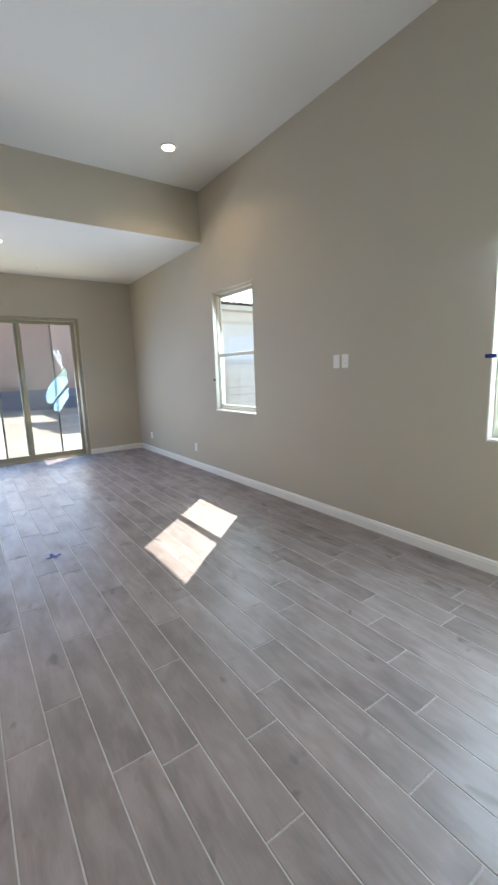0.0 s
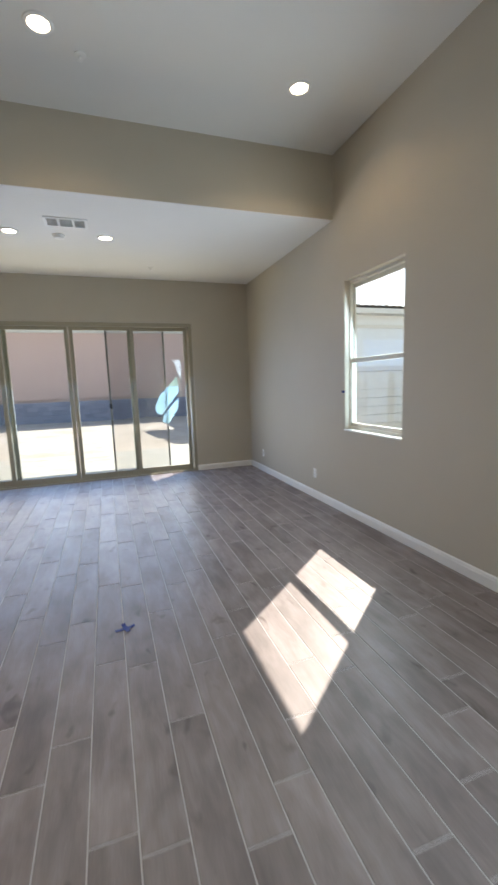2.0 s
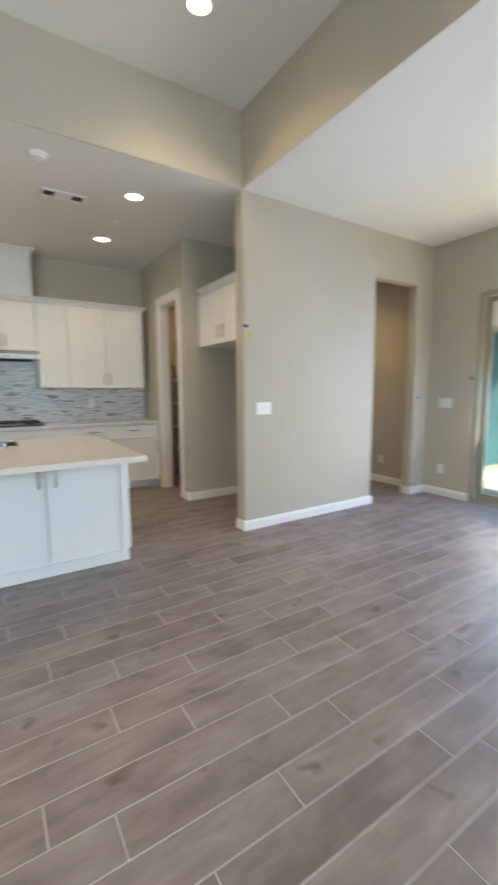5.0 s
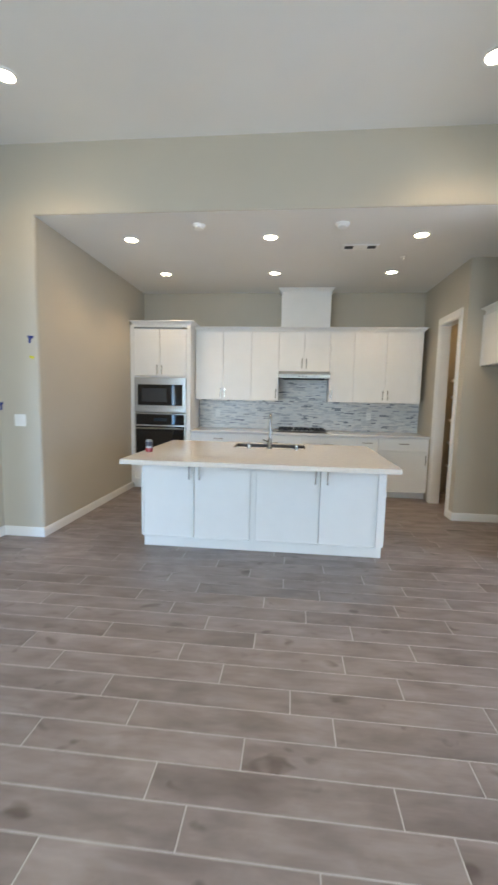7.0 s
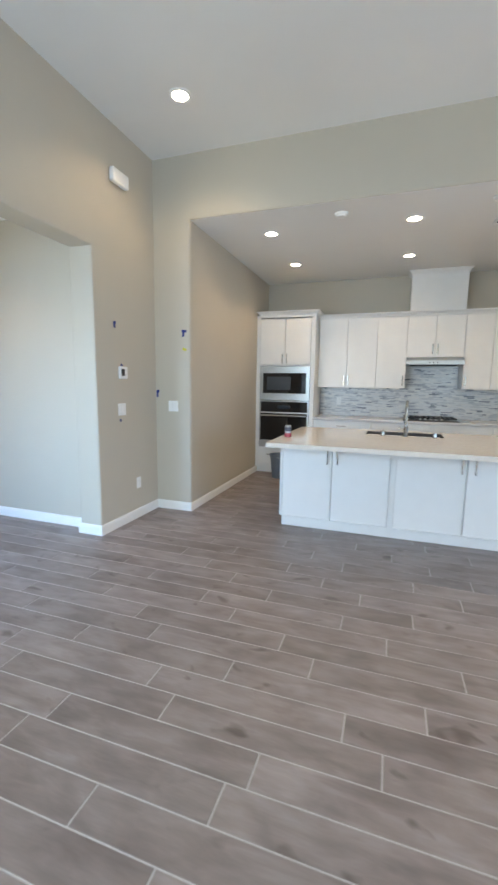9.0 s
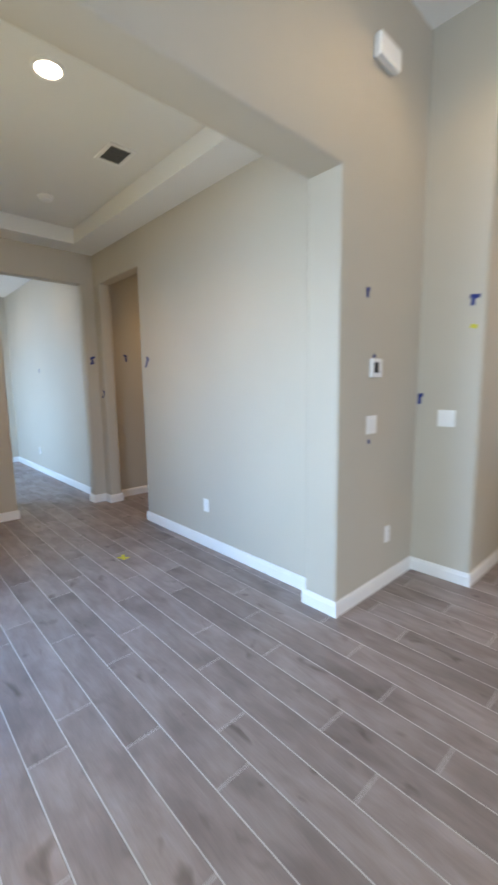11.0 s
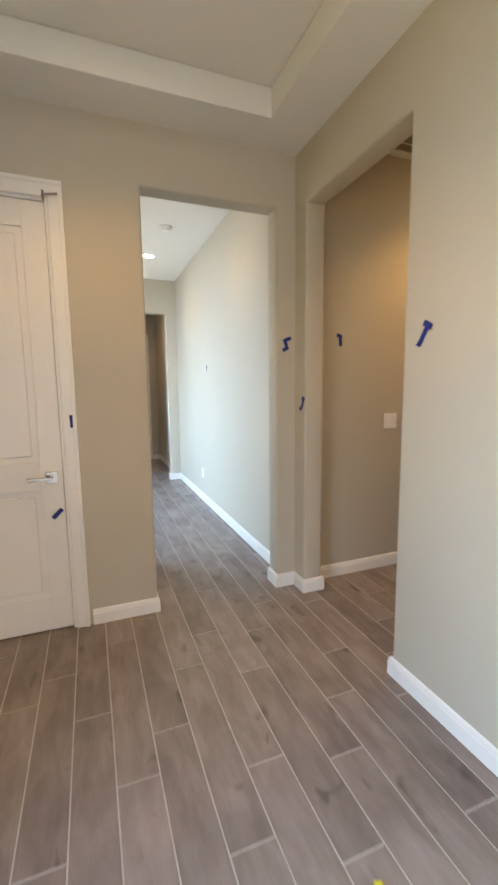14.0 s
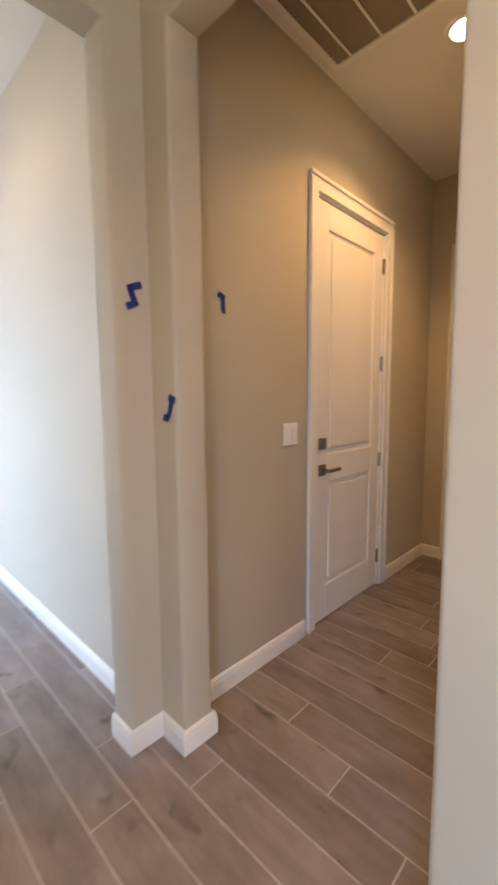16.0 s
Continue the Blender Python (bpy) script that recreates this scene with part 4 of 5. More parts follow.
tr = thing("trash_bucket", "blue-grey plastic bucket on the kitchen floor", "bucket", (-4.06, 1.30, 0.0))
smooth(part("shell", lathe(bmesh.new(), [(0.105, 0.0), (0.11, 0.004), (0.145, 0.33), (0.156, 0.335), (0.156, 0.36), (0.148, 0.362), (0.138, 0.34), (0.104, 0.012), (0.0, 0.012)], 28), BUCKET, tr))
bm = bmesh.new()
pts = [Vector((0.157 * math.cos(a), 0.157 * math.sin(a), 0.335 - 0.10 * math.sin(a))) for a in [math.pi * i / 12 for i in range(13)]]
for a, b in zip(pts, pts[1:]):
    tube(bm, a, b, 0.004, 6)
part("wire_handle", bm, STEEL, tr)


# ---- ceiling fittings ----
def downlight(x, y, z, watts, spread=128, colour=None):
    d = thing("downlight", "lit recessed ceiling downlight with white trim", "ceiling light", (x, y, z), 0, "recessed downlights")
    smooth(part("trim_ring", lathe(bmesh.new(), [(0.062, -0.002), (0.066, -0.009), (0.085, -0.007), (0.090, 0.0), (0.062, 0.0)], 28), PLATE, d))
    smooth(part("diffuser", lathe(bmesh.new(), [(0.0, -0.004), (0.063, -0.004), (0.063, 0.0), (0.0, 0.0)], 28), LAMP_ON, d))
    ld = bpy.data.lights.new("downlight_beam", "SPOT")
    ld.energy, ld.spot_size, ld.spot_blend, ld.shadow_soft_size, ld.color = watts, radians(spread), 0.6, 0.06, colour or LAMP_COLOUR
    lo = new("downlight_beam", ld)
    lo.matrix_world = look((x, y, z - 0.03), (x, y, z - 1))
    return d


LAMP_COLOUR, WARM = (1.0, 0.76, 0.48), (1.0, 0.64, 0.31)
for x, y in ((2.345, 4.43), (0.536, 4.37), (-1.28, 1.14), (-1.36, 4.48)):
    downlight(x, y, HIGH, LAMP_W * 1.5, 140)
for x, y in ((-0.05, 6.24), (0.88, 6.24)):
    downlight(x, y, LOW - 0.004, LAMP_W)
for x in (-2.66, -3.87):
    for y in (1.51, 2.97, 4.45):
        downlight(x, y, LOW - 0.004, LAMP_W * 1.15, colour=(1.0, 0.69, 0.39))
for x, y in ((0.018, -2.175), (0.0, -0.69)):
    downlight(x, y, 3.054, LAMP_W * 1.7, colour=WARM)
for x, y in ((-0.64, -4.13), (-0.65, -5.91)):
    downlight(x, y, LOW, LAMP_W * 0.4)
downlight(-2.54, -2.50, LOW - 0.01, LAMP_W * 2.4, colour=WARM)
downlight(-0.6, -8.1, LOW, LAMP_W * 0.7, colour=WARM)
downlight(-3.1, 7.05, LOW - 0.01, LAMP_W * 2.6, colour=WARM)
downlight(-4.2, 5.7, LOW - 0.004, LAMP_W * 0.8, colour=WARM)


def smoke_alarm(x, y, z, r=0.065, label="round white ceiling smoke detector", name="smoke_detector"):
    d = thing(name, label, "detector", (x, y, z), 0, "ceiling detectors")
    smooth(part("base", lathe(bmesh.new(), [(r, 0.0), (r, -0.010), (r * 0.93, -0.016), (0.0, -0.016)], 28), PLATE, d))
    smooth(part("dome", lathe(bmesh.new(), [(r * 0.78, -0.016), (r * 0.72, -0.034), (r * 0.4, -0.040), (0.0, -0.040)], 28), PLATE, d))
    return d


for x, y, z in ((0.41, 6.27, LOW - 0.004), (-0.453, -2.235, 3.054), (0.16, -1.43, 3.054), (-0.69, -4.95, LOW), (-2.37, 3.655, LOW - 0.004), (-2.34, 2.30, LOW - 0.004)):
    smoke_alarm(x, y, z)


def sprinkler(x, y, z):
    d = thing("sprinkler_head", "small white ceiling sprinkler head", "sprinkler", (x, y, z), 0, "sprinkler heads")
    smooth(part("escutcheon", lathe(bmesh.new(), [(0.038, 0.0), (0.036, -0.006), (0.014, -0.010), (0.0, -0.010)], 22), PLATE, d))
    bm = tube(bmesh.new(), (0, 0, -0.010), (0, 0, -0.034), 0.007, 8)
    tube(bm, (0, 0, -0.034), (0, 0, -0.037), 0.016, 12)
    smooth(part("deflector", bm, PLATE, d))


for x, y, z in ((0.765, 4.56, HIGH), (-1.21, 7.33, LOW - 0.004), (1.47, 7.29, LOW - 0.004), (-3.3, 4.45, LOW - 0.004)):
    sprinkler(x, y, z)


def vent(x, y, z, w, d, n, label, dark=GRILLE_DARK, cells=1, rz=0, tilt=40, blades=None):
    """A ceiling register: a flat backing, by default dark for the duct's shade, a frame, and slats in one or more
    cells.
    """
    v = thing("ceiling_vent", label, "air vent", (x, y, z), rz, "ceiling vents")
    part("backing", boxed(-w / 2 + 0.01, w / 2 - 0.01, -d / 2 + 0.01, d / 2 - 0.01, -0.003, -0.001), dark, v)
    bm = bmesh.new()
    e = 0.028
    box(bm, -w / 2, w / 2, -d / 2, -d / 2 + e, -0.012, 0, 0.003)
    box(bm, -w / 2, w / 2, d / 2 - e, d / 2, -0.012, 0, 0.003)
    box(bm, -w / 2, -w / 2 + e, -d / 2 + e, d / 2 - e, -0.012, 0, 0.003)
    box(bm, w / 2 - e, w / 2, -d / 2 + e, d / 2 - e, -0.012, 0, 0.003)
    for c in range(1, cells):
        xc = -w / 2 + w * c / cells
        box(bm, xc - 0.012, xc + 0.012, -d / 2 + e, d / 2 - e, -0.012, 0, 0.003)
    part("frame", bm, PLATE, v)
    for i in range(n):
        yy = -d / 2 + e + (d - 2 * e) * (i + 0.5) / n
        bm = boxed(-w / 2 + e, w / 2 - e, -0.006, 0.006, -0.0010, 0.0010)
        s = part("slat", bm, blades or PLATE, v)
        s.matrix_basis = pose(0, yy, -0.0085, tilt)
    return v


vent(0.513, 5.883, LOW - 0.004, 0.40, 0.235, 7, "white three-cell ceiling air register", VENT_GREY, cells=3)
# slats coloured as dark as the shaded slots between them
kv = vent(-2.96, 3.91, LOW - 0.004, 0.38, 0.15, 4, "white ceiling air register with a blank middle", cells=3, rz=90, blades=SLOT_SHADE)
part("blank_plate", boxed(-0.065, 0.065, -0.05, 0.05, -0.013, -0.004, 0.002), PLATE, kv)
vent(-0.612, -1.215, 3.054, 0.20, 0.26, 6, "dark-slotted white ceiling air register", blades=SLOT_SHADE)
vent(-2.02, -2.55, LOW - 0.010, 0.62, 1.02, 6, "large white return-air ceiling grille over a filter", FILTER, tilt=0)

# door chime on the south wall
ch = thing("door_chime", "white plastic door chime box high on wall", "door chime", (-1.45, S_Y, 3.22))
part("cover", boxed(-0.115, 0.115, 0.006, 0.055, -0.06, 0.06, 0.016, 4), PLATE, ch)
part("base", boxed(-0.10, 0.10, 0, 0.008, -0.05, 0.05), PLATE, ch)


# ---- wall plates: built in the plane y = 0, facing -y ----
def plate(name, label, at, rz, gangs, kind):
    """kind: 'rocker' switches, 'outlet' or 'blank' for each gang."""
    w = 0.046 * gangs + 0.026
    t = thing(name, label, "switch plate" if kind == "rocker" else "outlet", at, rz, name + "s")
    part("cover_plate", boxed(-w / 2, w / 2, -0.006, 0, -0.058, 0.058, 0.003), PLATE, t)
    for g in range(gangs):
        x = (g - (gangs - 1) / 2) * 0.046
        if kind == "rocker":
            r = part("rocker", boxed(x - 0.0165, x + 0.0165, -0.0105, -0.0055, -0.033, 0.033, 0.002), PLATE, t)
            r.matrix_basis = pose(0, 0, 0, 2 if g % 2 else -2)
        elif kind == "outlet":
            part("receptacle", boxed(x - 0.0165, x + 0.0165, -0.009, -0.0055, -0.033, 0.033, 0.002), PLATE, t)
            for z in (-0.018, 0.018):
                for s in (-0.006, 0.006):
                    part("slot", boxed(x + s - 0.001, x + s + 0.001, -0.0096, -0.0091, z - 0.004, z + 0.005), SLOT_SHADE, t)
    return t


EAST, WEST, NORTH, SOUTH = -90, 90, 0, 180               # turns for plates on the east, west, north and south walls
plate("light_switch", "white blank double wall plate on wall", (E_X, 2.835, 1.455), EAST, 1, "blank")
plate("outlet", "white outlet at television height on wall", (E_X, 2.735, 1.455), EAST, 1, "outlet")
plate("outlet", "white outlet low on the window wall", (E_X, 5.64, 0.31), EAST, 1, "outlet")
plate("outlet", "white outlet low on the window wall", (E_X, 7.38, 0.30), EAST, 1, "outlet")
plate("light_switch", "white triple switch plate beside the sliding door", (-1.80, N_Y, 1.16), NORTH, 3, "rocker")
plate("outlet", "white outlet low beside the sliding door", (-1.82, N_Y, 0.34), NORTH, 1, "outlet")
plate("light_switch", "white triple switch plate near wall corner", (W_X, 5.42, 1.16), WEST, 3, "rocker")
plate("light_switch", "white double switch plate by kitchen opening", (W_X, 0.615, 1.16), WEST, 2, "rocker")
plate("light_switch", "white double switch plate below the thermostat", (-1.43, S_Y, 1.15), SOUTH, 2, "rocker")
plate("outlet", "white outlet low on the foyer pier", (-1.68, S_Y, 0.37), SOUTH, 1, "outlet")
plate("outlet", "white outlet low on the foyer wall", (FOY_W, -1.035, 0.375), WEST, 1, "outlet")
plate("light_switch", "white double switch plate in the back hall", (-2.02, FOY_S, 1.165), SOUTH, 2, "rocker")
plate("outlet", "white outlet low on the corridor wall", (-1.18, -5.6, 0.36), WEST, 1, "outlet")
plate("outlet", "white outlet low in the side passage", (-2.75, N_Y, 0.34), NORTH, 1, "outlet")
plate("light_switch", "white switch plate in the far room", (-0.75, -10.26, 1.16), SOUTH, 3, "rocker")
for y in (2.05, 4.45):
    plate("outlet", "white outlet on the mosaic backsplash", (KIT_W + 0.012, y, 1.16), WEST, 1, "outlet")

th = thing("thermostat", "white wall thermostat with a small dark screen", "thermostat", (-1.45, S_Y, 1.50), 180)
part("housing", boxed(-0.058, 0.058, -0.024, 0, -0.058, 0.058, 0.006), PLATE, th)
part("screen", boxed(-0.042, 0.010, -0.027, -0.0235, -0.03, 0.034, 0.002), BLACK_GLASS, th)


# ---- masking tape ----
def tape(label, at, rz, strips, mat=None, floor_lay=False):
    """Strips (x, z, length, degrees) stuck on a wall; with floor_lay, on the floor."""
    t = thing("masking_tape", label, "tape", at, rz, "tape marks")
    for i, (x, z, ln, deg) in enumerate(strips):
        bm = bmesh.new()
        n, w = 5, 0.0125
        rows = []
        for k in range(n + 1):
            u = -ln / 2 + ln * k / n
            lift = 0.0012 + 0.0015 * i + (0.004 if k in (0, n) else 0.0) + 0.0008 * math.sin(3.1 * k + i)
            rows.append([bm.verts.new((u + random.uniform(-0.001, 0.001), -lift - d, w * s)) for s in (-1, 1) for d in (0, 0.0006)])
        for a, b in zip(rows, rows[1:]):
            bm.faces.new((a[0], b[0], b[2], a[2]))
            bm.faces.new((a[1], a[3], b[3], b[1]))
            bm.faces.new((a[0], a[1], b[1], b[0]))
            bm.faces.new((a[2], b[2], b[3], a[3]))
        bmesh.ops.recalc_face_normals(bm, faces=bm.faces[:])
        s = part("strip", bm, mat or TAPE_BLUE, t)
        s.matrix_basis = pose(x, 0, z, 0, deg, 0)
    if floor_lay:
        t.matrix_basis = pose(*at, -90, 0, 0) @ pose(0, 0, 0, 0, rz, 0)
    return t


MARK = "torn strips of blue masking tape on wall"
tape("blue masking tape cross stuck on the floor", (0.748, 3.645, 0.001), -12, ((0, 0, 0.115, 0), (0.005, 0, 0.10, 84)), floor_lay=True)
tape("yellow masking tape cross stuck on the floor", (-0.55, -1.325, 0.001), 35, ((0, 0, 0.10, 10), (0.0, 0, 0.11, 75)), TAPE_YELLOW, True)
tape(MARK, (-1.13, FOY_S, 1.715), 180, ((0.0, 0.0, 0.075, 70), (0.016, 0.035, 0.04, -20), (-0.012, -0.035, 0.035, -25)))
tape(MARK, (FOY_W, -3.0, 1.315), 90, ((0.0, 0.0, 0.07, 110), (0.02, 0.035, 0.04, 20), (-0.016, -0.032, 0.03, 20)))
tape(MARK, (-1.56, FOY_S, 1.75), 180, ((0.0, 0.0, 0.075, 88), (-0.014, 0.035, 0.04, 20)))
tape(MARK, (FOY_W, -1.945, 1.64), 90, ((0.0, 0.0, 0.11, 120), (0.024, 0.034, 0.05, 30)))
tape(MARK, (0.225, FOY_S + 0.017, 1.25), 180, ((0.0, 0.0, 0.07, 88),))
tape(MARK, (0.335, FOY_S + 0.003, 0.72), 180, ((0.0, 0.0, 0.07, 135),))
tape(MARK, (-1.35, S_Y, 1.935), 180, ((0.0, 0.0, 0.055, 88), (0.0, 0.02, 0.035, 0)))
tape(MARK, (-1.44, S_Y, 1.575), 180, ((0.0, 0.0, 0.03, 40),))
tape(MARK, (-1.40, S_Y, 1.045), 180, ((0.0, 0.0, 0.025, 0),))
tape(MARK, (W_X, 0.42, 1.29), 90, ((0.0, 0.0, 0.07, 88), (0.012, 0.03, 0.03, 0)))
tape(MARK, (W_X, 0.755, 1.93), 90, ((-0.012, 0.0, 0.07, 95), (0.0, 0.022, 0.06, 5)))
tape(MARK, (W_X, 7.76, 1.23), 90, ((0.0, 0.0, 0.04, 20), (0.0, -0.01, 0.03, 70)))
tape(MARK, (SL[0] - 0.03, N_Y, 1.45), 0, ((0.0, 0.0, 0.05, 88),))
tape(MARK, (W_X, 5.225, 1.905), 90, ((0.0, 0.0, 0.05, 0),))
tape(MARK, (-1.18, -5.3, 1.66), 90, ((0.0, 0.0, 0.06, 88), (0.01, 0.025, 0.02, 0)))
tape("torn scrap of yellow masking tape on wall", (W_X, 0.758, 1.764), 90, ((0.0, 0.0, 0.045, 15),), TAPE_YELLOW)
tape("torn scrap of yellow masking tape on wall", (W_X, 5.273, 1.832), 90, ((0.0, 0.0, 0.05, 80), (0.01, 0.0, 0.04, 60)), TAPE_YELLOW)
tape("short strip of blue masking tape at window edge", (E_X, WIN1[1] + 0.01, 1.30), -90, ((0.0, 0.0, 0.06, 0),))
tape("short strip of blue masking tape at window edge", (E_X, WIN2[1] + 0.01, 1.44), -90, ((0.0, 0.0, 0.07, 0),))


# ---- outside ----
part("ground", boxed(-400, 400, -400, 400, -0.60, -0.20), DIRT, None, "pale graded bare dirt ground", "structure")
part("pavement", boxed(-3.0, 3.6, N_Y + 0.21, 11.2, -0.25, -0.05, 0.01), SLAB, None, "grey concrete patio slab", "structure")

# uneven dirt of the yard
bm = bmesh.new()
nx, ny = 70, 60
grid = [[bm.verts.new((-22 + 44 * i / nx, 8.3 + 14.2 * j / ny, -0.195 + (0.0 if j == 0 else 0.13 * min(1, j / 8)) + 0.05 * noise.noise(Vector((i * 0.35, j * 0.35, 0))) + 0.03 * noise.noise(Vector((i * 1.1, j * 1.1, 4))))) for j in range(ny + 1)] for i in range(nx + 1)]
for i in range(nx):
    for j in range(ny):
        bm.faces.new((grid[i][j], grid[i + 1][j], grid[i + 1][j + 1], grid[i][j + 1]))
smooth(part("ground_yard", bm, DIRT, None, "rough sunlit pale dirt yard", "structure"), 180)

# covered patio: roof, west wing with a tinted window
part("patio_roof", boxed(-4.2, 3.45, N_Y + 0.19, 10.9, 2.72, 2.95), STUCCO, None, "pale stucco patio cover", "structure")
# unseen cover, added to keep sun out of the east openings of foyer and corridor
part("sun_block", boxed(1.52, 4.6, -8.0, 0.12, 2.60, 2.75), STUCCO, None, "pale stucco cover, added unseen to block the sun", "structure")
# assumed eave, out of view, sized by the sun patch from the window
part("eave", boxed(E_X + 0.13, E_X + 0.34, -3.0, N_Y + 0.2, 2.74, 2.90), STUCCO, None, "assumed, unseen pale stucco eave", "structure")
wall("wall_wing", "y", N_Y + 0.2, 10.62, -2.35, -2.10, -0.3, 2.95, [(8.80, 10.50, 0.02, 2.25)], 0, STUCCO)
wg = thing("window_4", "teal-tinted patio window with tan frame", "window", (-2.12, 8.80, 0), 90, kind="structure")
leaf(wg, 0.0, 0.86, 0.06, 0.02, 2.25, 0.06, 0.05, BRONZE, GLASS_TEAL, "sash")
leaf(wg, 0.84, 1.70, 0.11, 0.02, 2.25, 0.06, 0.05, BRONZE, GLASS_TEAL, "sash")
part("wall_wing_inside", boxed(-4.0, -3.9, 8.2, 10.6, -0.2, 2.9), GLASS_BACK, None, "dim plain inner wall", "structure")
part("wall_wing_end", boxed(-4.0, -2.36, 10.5, 10.62, -0.3, 2.95), STUCCO, None, "pale stucco end wall", "structure")


def tiled_roof(parent, w, run, rise, z, cols, rows):
    """Rows of curved tiles that climb from the eave at y = 0, as one mesh."""
    bm = bmesh.new()
    slope = math.atan2(rise, run)
    ln = math.hypot(run, rise) / rows
    for r in range(rows):
        for c in range(cols):
            x0, tw2 = -w / 2 + w * c / cols, w / cols
            ring = []
            for end in (0, 1):
                s = (r + end * 1.12) * ln
                lift = 0.05 * (1 - end)
                ring.append([bm.verts.new((x0 + tw2 * k / 4, s * math.cos(slope) , z + s * math.sin(slope) + lift + 0.06 * math.sin(math.pi * k / 4))) for k in range(5)])
            for k in range(4):
                bm.faces.new((ring[0][k], ring[0][k + 1], ring[1][k + 1], ring[1][k]))
    return smooth(part("roof", bm, ROOF_TILE, parent, "curved grey-brown roof tiles", "stuff"), 60)


def house(name, label, at, rz, w, h, pitch, mat, boards, trims, roof_run, roof_rise):
    """A neighbour's house; local front faces -y."""
    e = thing(name, label, "house", at, rz)
    part("wall", boxed(-w / 2, w / 2, 0.03, 8.0, -0.3, h), mat, e)
    for k in range(boards):
        z = pitch[0] + pitch[1] * k
        bm = bmesh.new()
        vs = [bm.verts.new((x, y, zz)) for x in (-w / 2, w / 2) for y, zz in ((0.028, z + pitch[1]), (0.012, z + pitch[1]), (-0.004, z), (0.028, z))]
        bm.faces.new(vs[:4])
        bm.faces.new(vs[4:][::-1])
        for i in range(4):
            bm.faces.new((vs[i], vs[(i + 1) % 4], vs[4 + (i + 1) % 4], vs[4 + i]))
        bmesh.ops.recalc_face_normals(bm, faces=bm.faces[:])
        part("siding_board", bm, mat, e)
    for z0, z1, out in trims:
        part("trim_band", boxed(-w / 2 - 0.02, w / 2 + 0.02, -out, 0.03, z0, z1, 0.006), STUCCO, e, "pale trim band")
    part("eave", boxed(-w / 2 - 0.4, w / 2 + 0.4, -0.5, 0.03, h - 0.02, h + 0.16), STUCCO, e)
    rf = tiled_roof(e, w + 0.8, roof_run, roof_rise, h + 0.17, int((w + 0.8) / 0.30), 12)
    rf.matrix_basis = pose(0, -0.55, 0)
    return e


house("neighbour_house", "neighbour house with pinkish tan lap siding and tile roof", (0.0, 22.6, 0), 0, 34.0, 4.45, (1.0, 0.235), SIDING, 14, ((4.05, 4.22, 0.05),), 5.0, 1.6)
house("neighbour_house", "neighbour house with pale grey siding and tile roof", (18.5, 15.0, 0), 0, 25.0, 3.86, (0.2, 0.22), SIDING_GREY, 16, ((3.36, 3.48, 0.04),), 4.5, 0.75)

# side yard wall of pale block, with a cap course
def block_wall(label, at, rz, half):
    e = thing("wall_side_yard", label, "wall", at, rz, kind="structure")
    for r in range(9):
        part("course", boxed(-half, half, 0, 0.18, -0.2 + 0.2 * r + 0.004, -0.004 + 0.2 * r, 0.004), FENCE, e)
    part("cap", boxed(-half, half, -0.03, 0.21, 1.60, 1.72, 0.008), STUCCO, e)
    return e


block_wall("pale tan block side yard wall", (8.0, 0.6, 0), -90, 8.7)
block_wall("pale tan block wall across the side yard", (9.9, 9.35, 0), 0, 6.2)

# low block wall at the end of the yard, with shade put into its blue-grey
bw = thing("wall_yard", "concrete block yard wall in a blue-grey shade tint", "wall", (0, 22.0, 0), kind="structure")
bm = bmesh.new()
for r in range(5):
    for c in range(86):
        x = -17.2 + 0.4 * c + (0.2 if r % 2 else 0)
        box(bm, x + 0.004, x + 0.396, -0.10, 0.10, -0.12 + 0.2 * r + 0.003, 0.077 + 0.2 * r)
part("block", bm, BLOCK_SHADED, bw, kind="stuff")


# ---- backsplash mosaic ----
bs = thing("backsplash", "grey glass and stone mosaic backsplash", "backsplash", (0, 0, 0), kind="structure")
part("mortar", boxed(KIT_W + 0.001, KIT_W + 0.007, 1.745, KIT_N - 0.004, 0.923, 1.83), MORTAR, bs)
rng = random.Random(7)
bm = bmesh.new()
shared = {}
z, row, count = 0.926, 0, 0
while z < 1.80:
    hgt = rng.choice((0.014, 0.018, 0.022))
    lo_y, hi_y = (1.75, KIT_N - 0.008) if z < 1.37 else (3.035, 3.78)
    y = lo_y - rng.uniform(0, 0.06)
    while y < hi_y:
        ln = rng.choice((0.05, 0.075, 0.10, 0.15))
        a, b = max(y, lo_y), min(y + ln - 0.003, hi_y)
        if b - a > 0.01:
            if 3.05 < y < 4.0 and 1.15 < z < 1.35 and count < 280 and a == y and b < hi_y:
                if (ln, hgt) not in shared:
                    shared[ln, hgt] = part("tile", boxed(KIT_W + 0.006, KIT_W + 0.0105, 0, ln - 0.003, 0, hgt - 0.003), MOSAIC, bs)
                    t = shared[ln, hgt]
                else:
                    t = new("tile", shared[ln, hgt].data)
                    t.parent = bs
                t.matrix_basis = pose(0, a, z)
                count += 1
            else:
                box(bm, KIT_W + 0.006, KIT_W + 0.0105, a, b, z, z + hgt - 0.003)
        y += ln
    z += hgt
    row += 1
part("tiles", bm, MOSAIC, bs, kind="stuff")


# ---- floor planks ----
PW, PL, GAP = 0.1547, 0.9028, 0.0055
X_LINE = 0.738
LAY = Matrix.Translation((0, 2, 0)) @ Matrix.Rotation(-0.0009, 4, "Z") @ Matrix.Translation((0, -2, 0))   # the planks run a hair off the walls


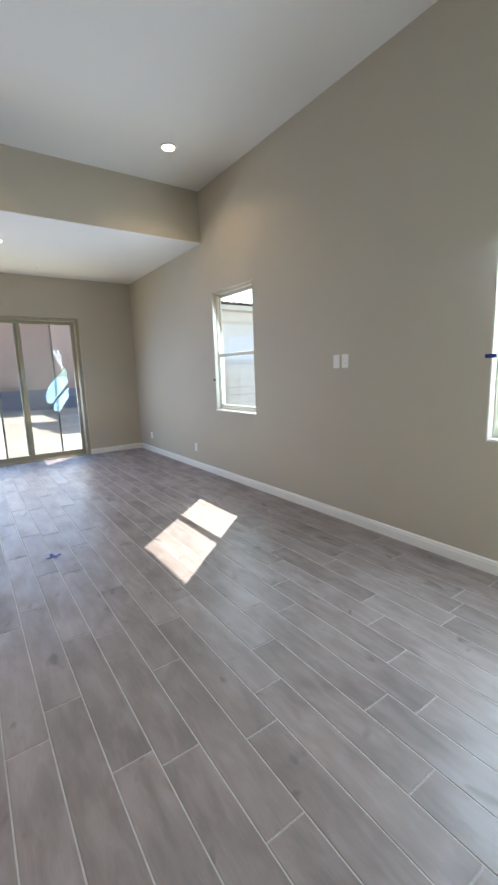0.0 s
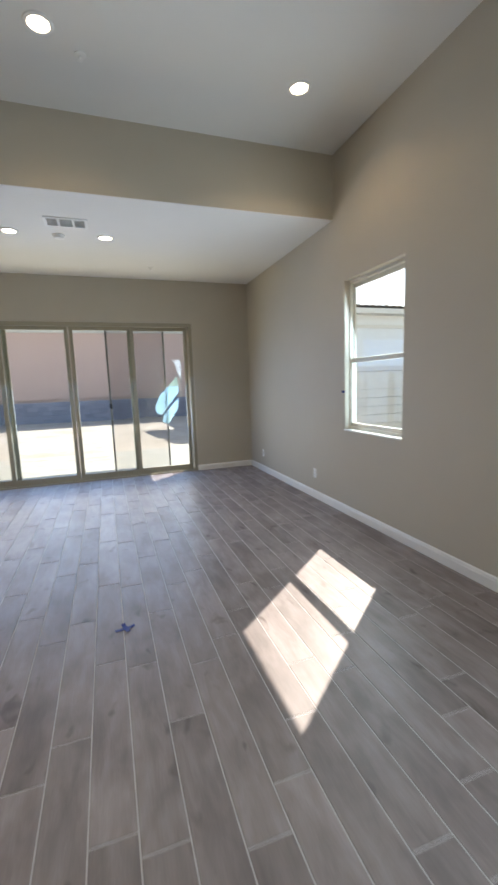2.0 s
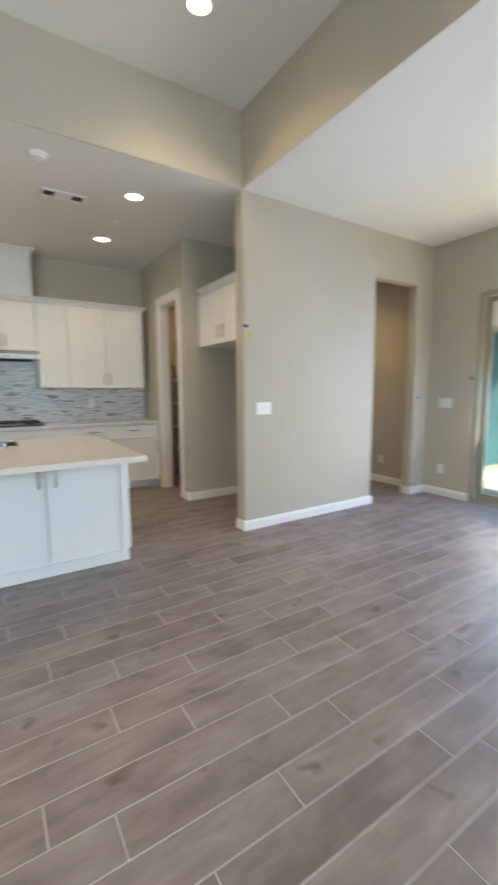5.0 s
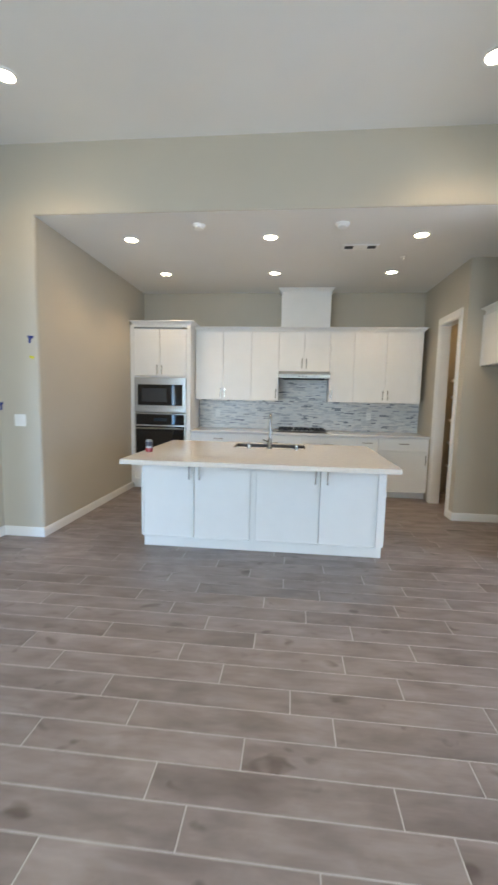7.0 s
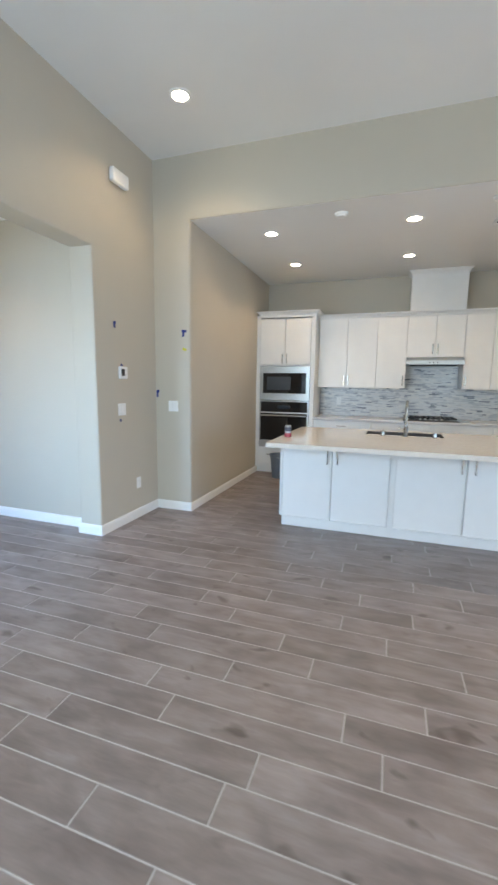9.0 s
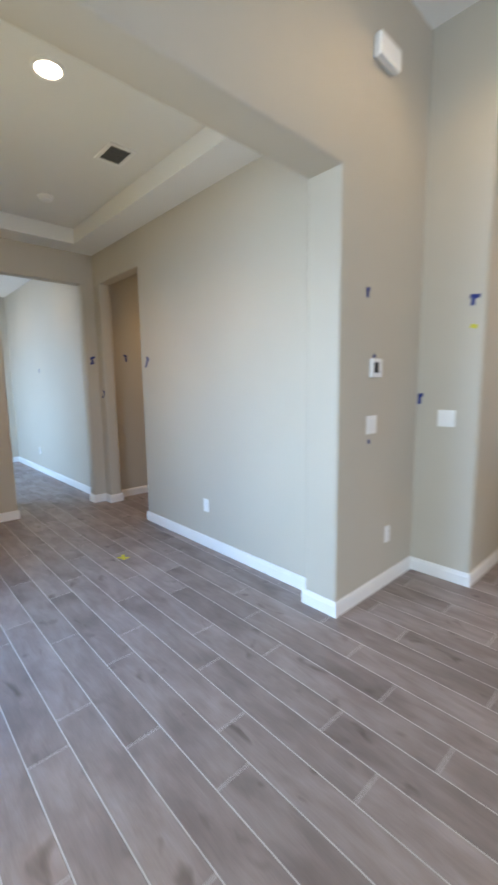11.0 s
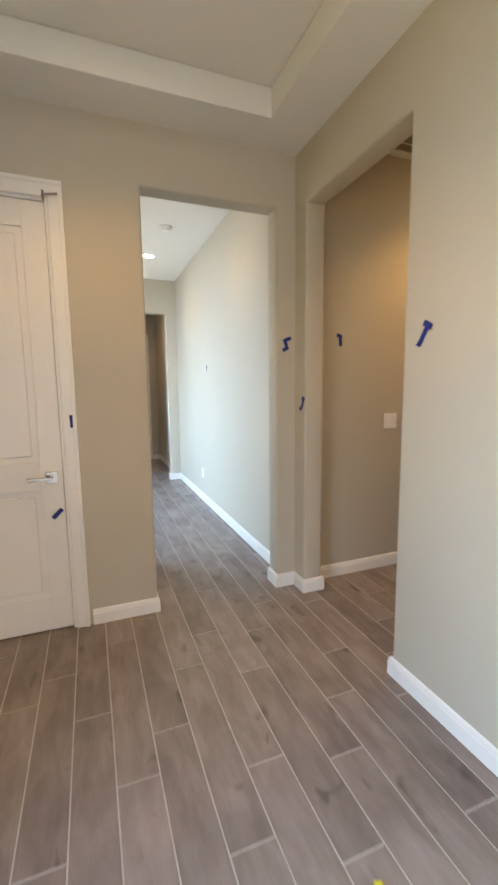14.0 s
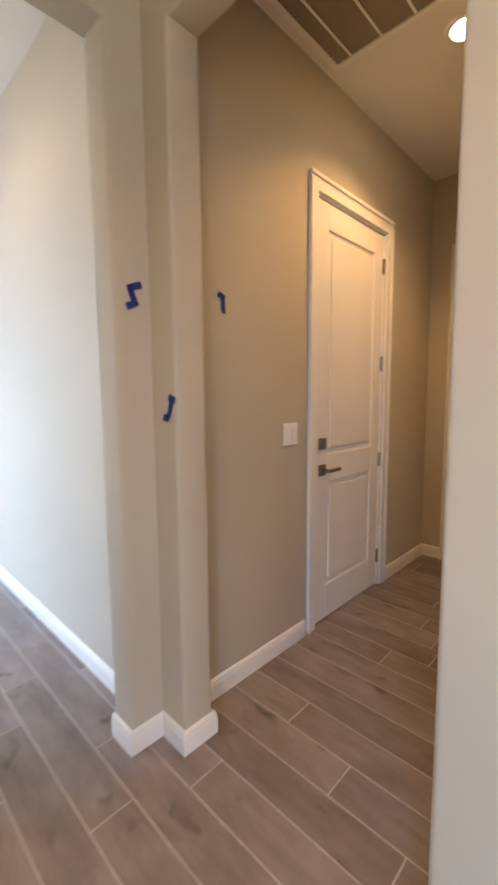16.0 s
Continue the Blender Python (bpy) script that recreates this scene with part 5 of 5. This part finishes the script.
def plank_mesh(bm, x0, x1, y0, y1):
    c, d = 0.0010, 0.0022
    lo = [bm.verts.new(p) for p in ((x0, y0, -d), (x1, y0, -d), (x1, y1, -d), (x0, y1, -d))]
    mid = [bm.verts.new(p) for p in ((x0, y0, -c), (x1, y0, -c), (x1, y1, -c), (x0, y1, -c))]
    top = [bm.verts.new(p) for p in ((x0 + c, y0 + c, 0), (x1 - c, y0 + c, 0), (x1 - c, y1 - c, 0), (x0 + c, y1 - c, 0))]
    bm.faces.new(top)
    for a, b in ((lo, mid), (mid, top)):
        for i in range(4):
            bm.faces.new((a[i], a[(i + 1) % 4], b[(i + 1) % 4], b[i]))


XW, XA, XB = X_LINE - 18 * PW, X_LINE - 13 * PW, X_LINE + 5 * PW      # plank lines at which the spaces meet
SPACES = ((XA, XB, -10.3, N_Y + 0.05), (XW, XA, 0.16, N_Y + 0.05), (XB, E_X + 0.1, 0.16, N_Y + 0.05), (KIT_W, XW, KIT_S - 0.05, N_Y + 0.05), (-4.2, XA, FOY_S - 0.02, -1.95))
rng = random.Random(11)
offsets = {-15: 0.229, -14: 0.505, -13: 0.77, -12: 0.374, -11: 0.661, -10: 0.031, -9: 0.35, -8: 0.849, -7: 0.204, -6: 0.56, -5: 0.751, -4: 0.37, -3: 0.042, -2: 0.199, -1: 0.654, 0: 0.574, 1: 0.153, 2: 0.481, 3: 0.648, 4: 0.889, 5: 0.297, 6: 0.163, 7: 0.416, 8: 0.663, 9: 0.834}
far = bmesh.new()
whole = bmesh.new()
plank_mesh(whole, GAP / 2, PW - GAP / 2, GAP / 2, PL - GAP / 2)
first, made = None, 0
for sx0, sx1, sy0, sy1 in SPACES:
    k = math.floor((sx0 - X_LINE) / PW)
    while X_LINE + k * PW < sx1:
        x0 = X_LINE + k * PW
        if k not in offsets:
            offsets[k] = rng.uniform(0, PL)
        y = offsets[k] + math.floor((sy0 - offsets[k]) / PL) * PL
        while y < sy1:
            a0, a1 = max(x0 + GAP / 2, sx0), min(x0 + PW - GAP / 2, sx1)
            b0, b1 = max(y + GAP / 2, sy0), min(y + PL - GAP / 2, sy1)
            entire = a1 - a0 > PW - GAP - 1e-4 and b1 - b0 > PL - GAP - 1e-4
            if entire and made < 295 and (-3.2 < y < 5.2 if x0 < XB - 0.1 else 0.1 < y < 4.2) and x0 < 2.9:
                if first is None:
                    first = part("plank", whole, PLANK, floor)
                    ob = first
                else:
                    ob = new("plank", first.data)
                    ob.parent = floor
                ob.matrix_basis = LAY @ pose(x0, y, 0)
                made += 1
            elif a1 - a0 > 0.004 and b1 - b0 > 0.004:
                plank_mesh(far, a0, a1, b0, b1)
            y += PL
        k += 1
bmesh.ops.transform(far, matrix=LAY, verts=far.verts[:])
part("planks", far, PLANK_FAR, floor, kind="stuff")
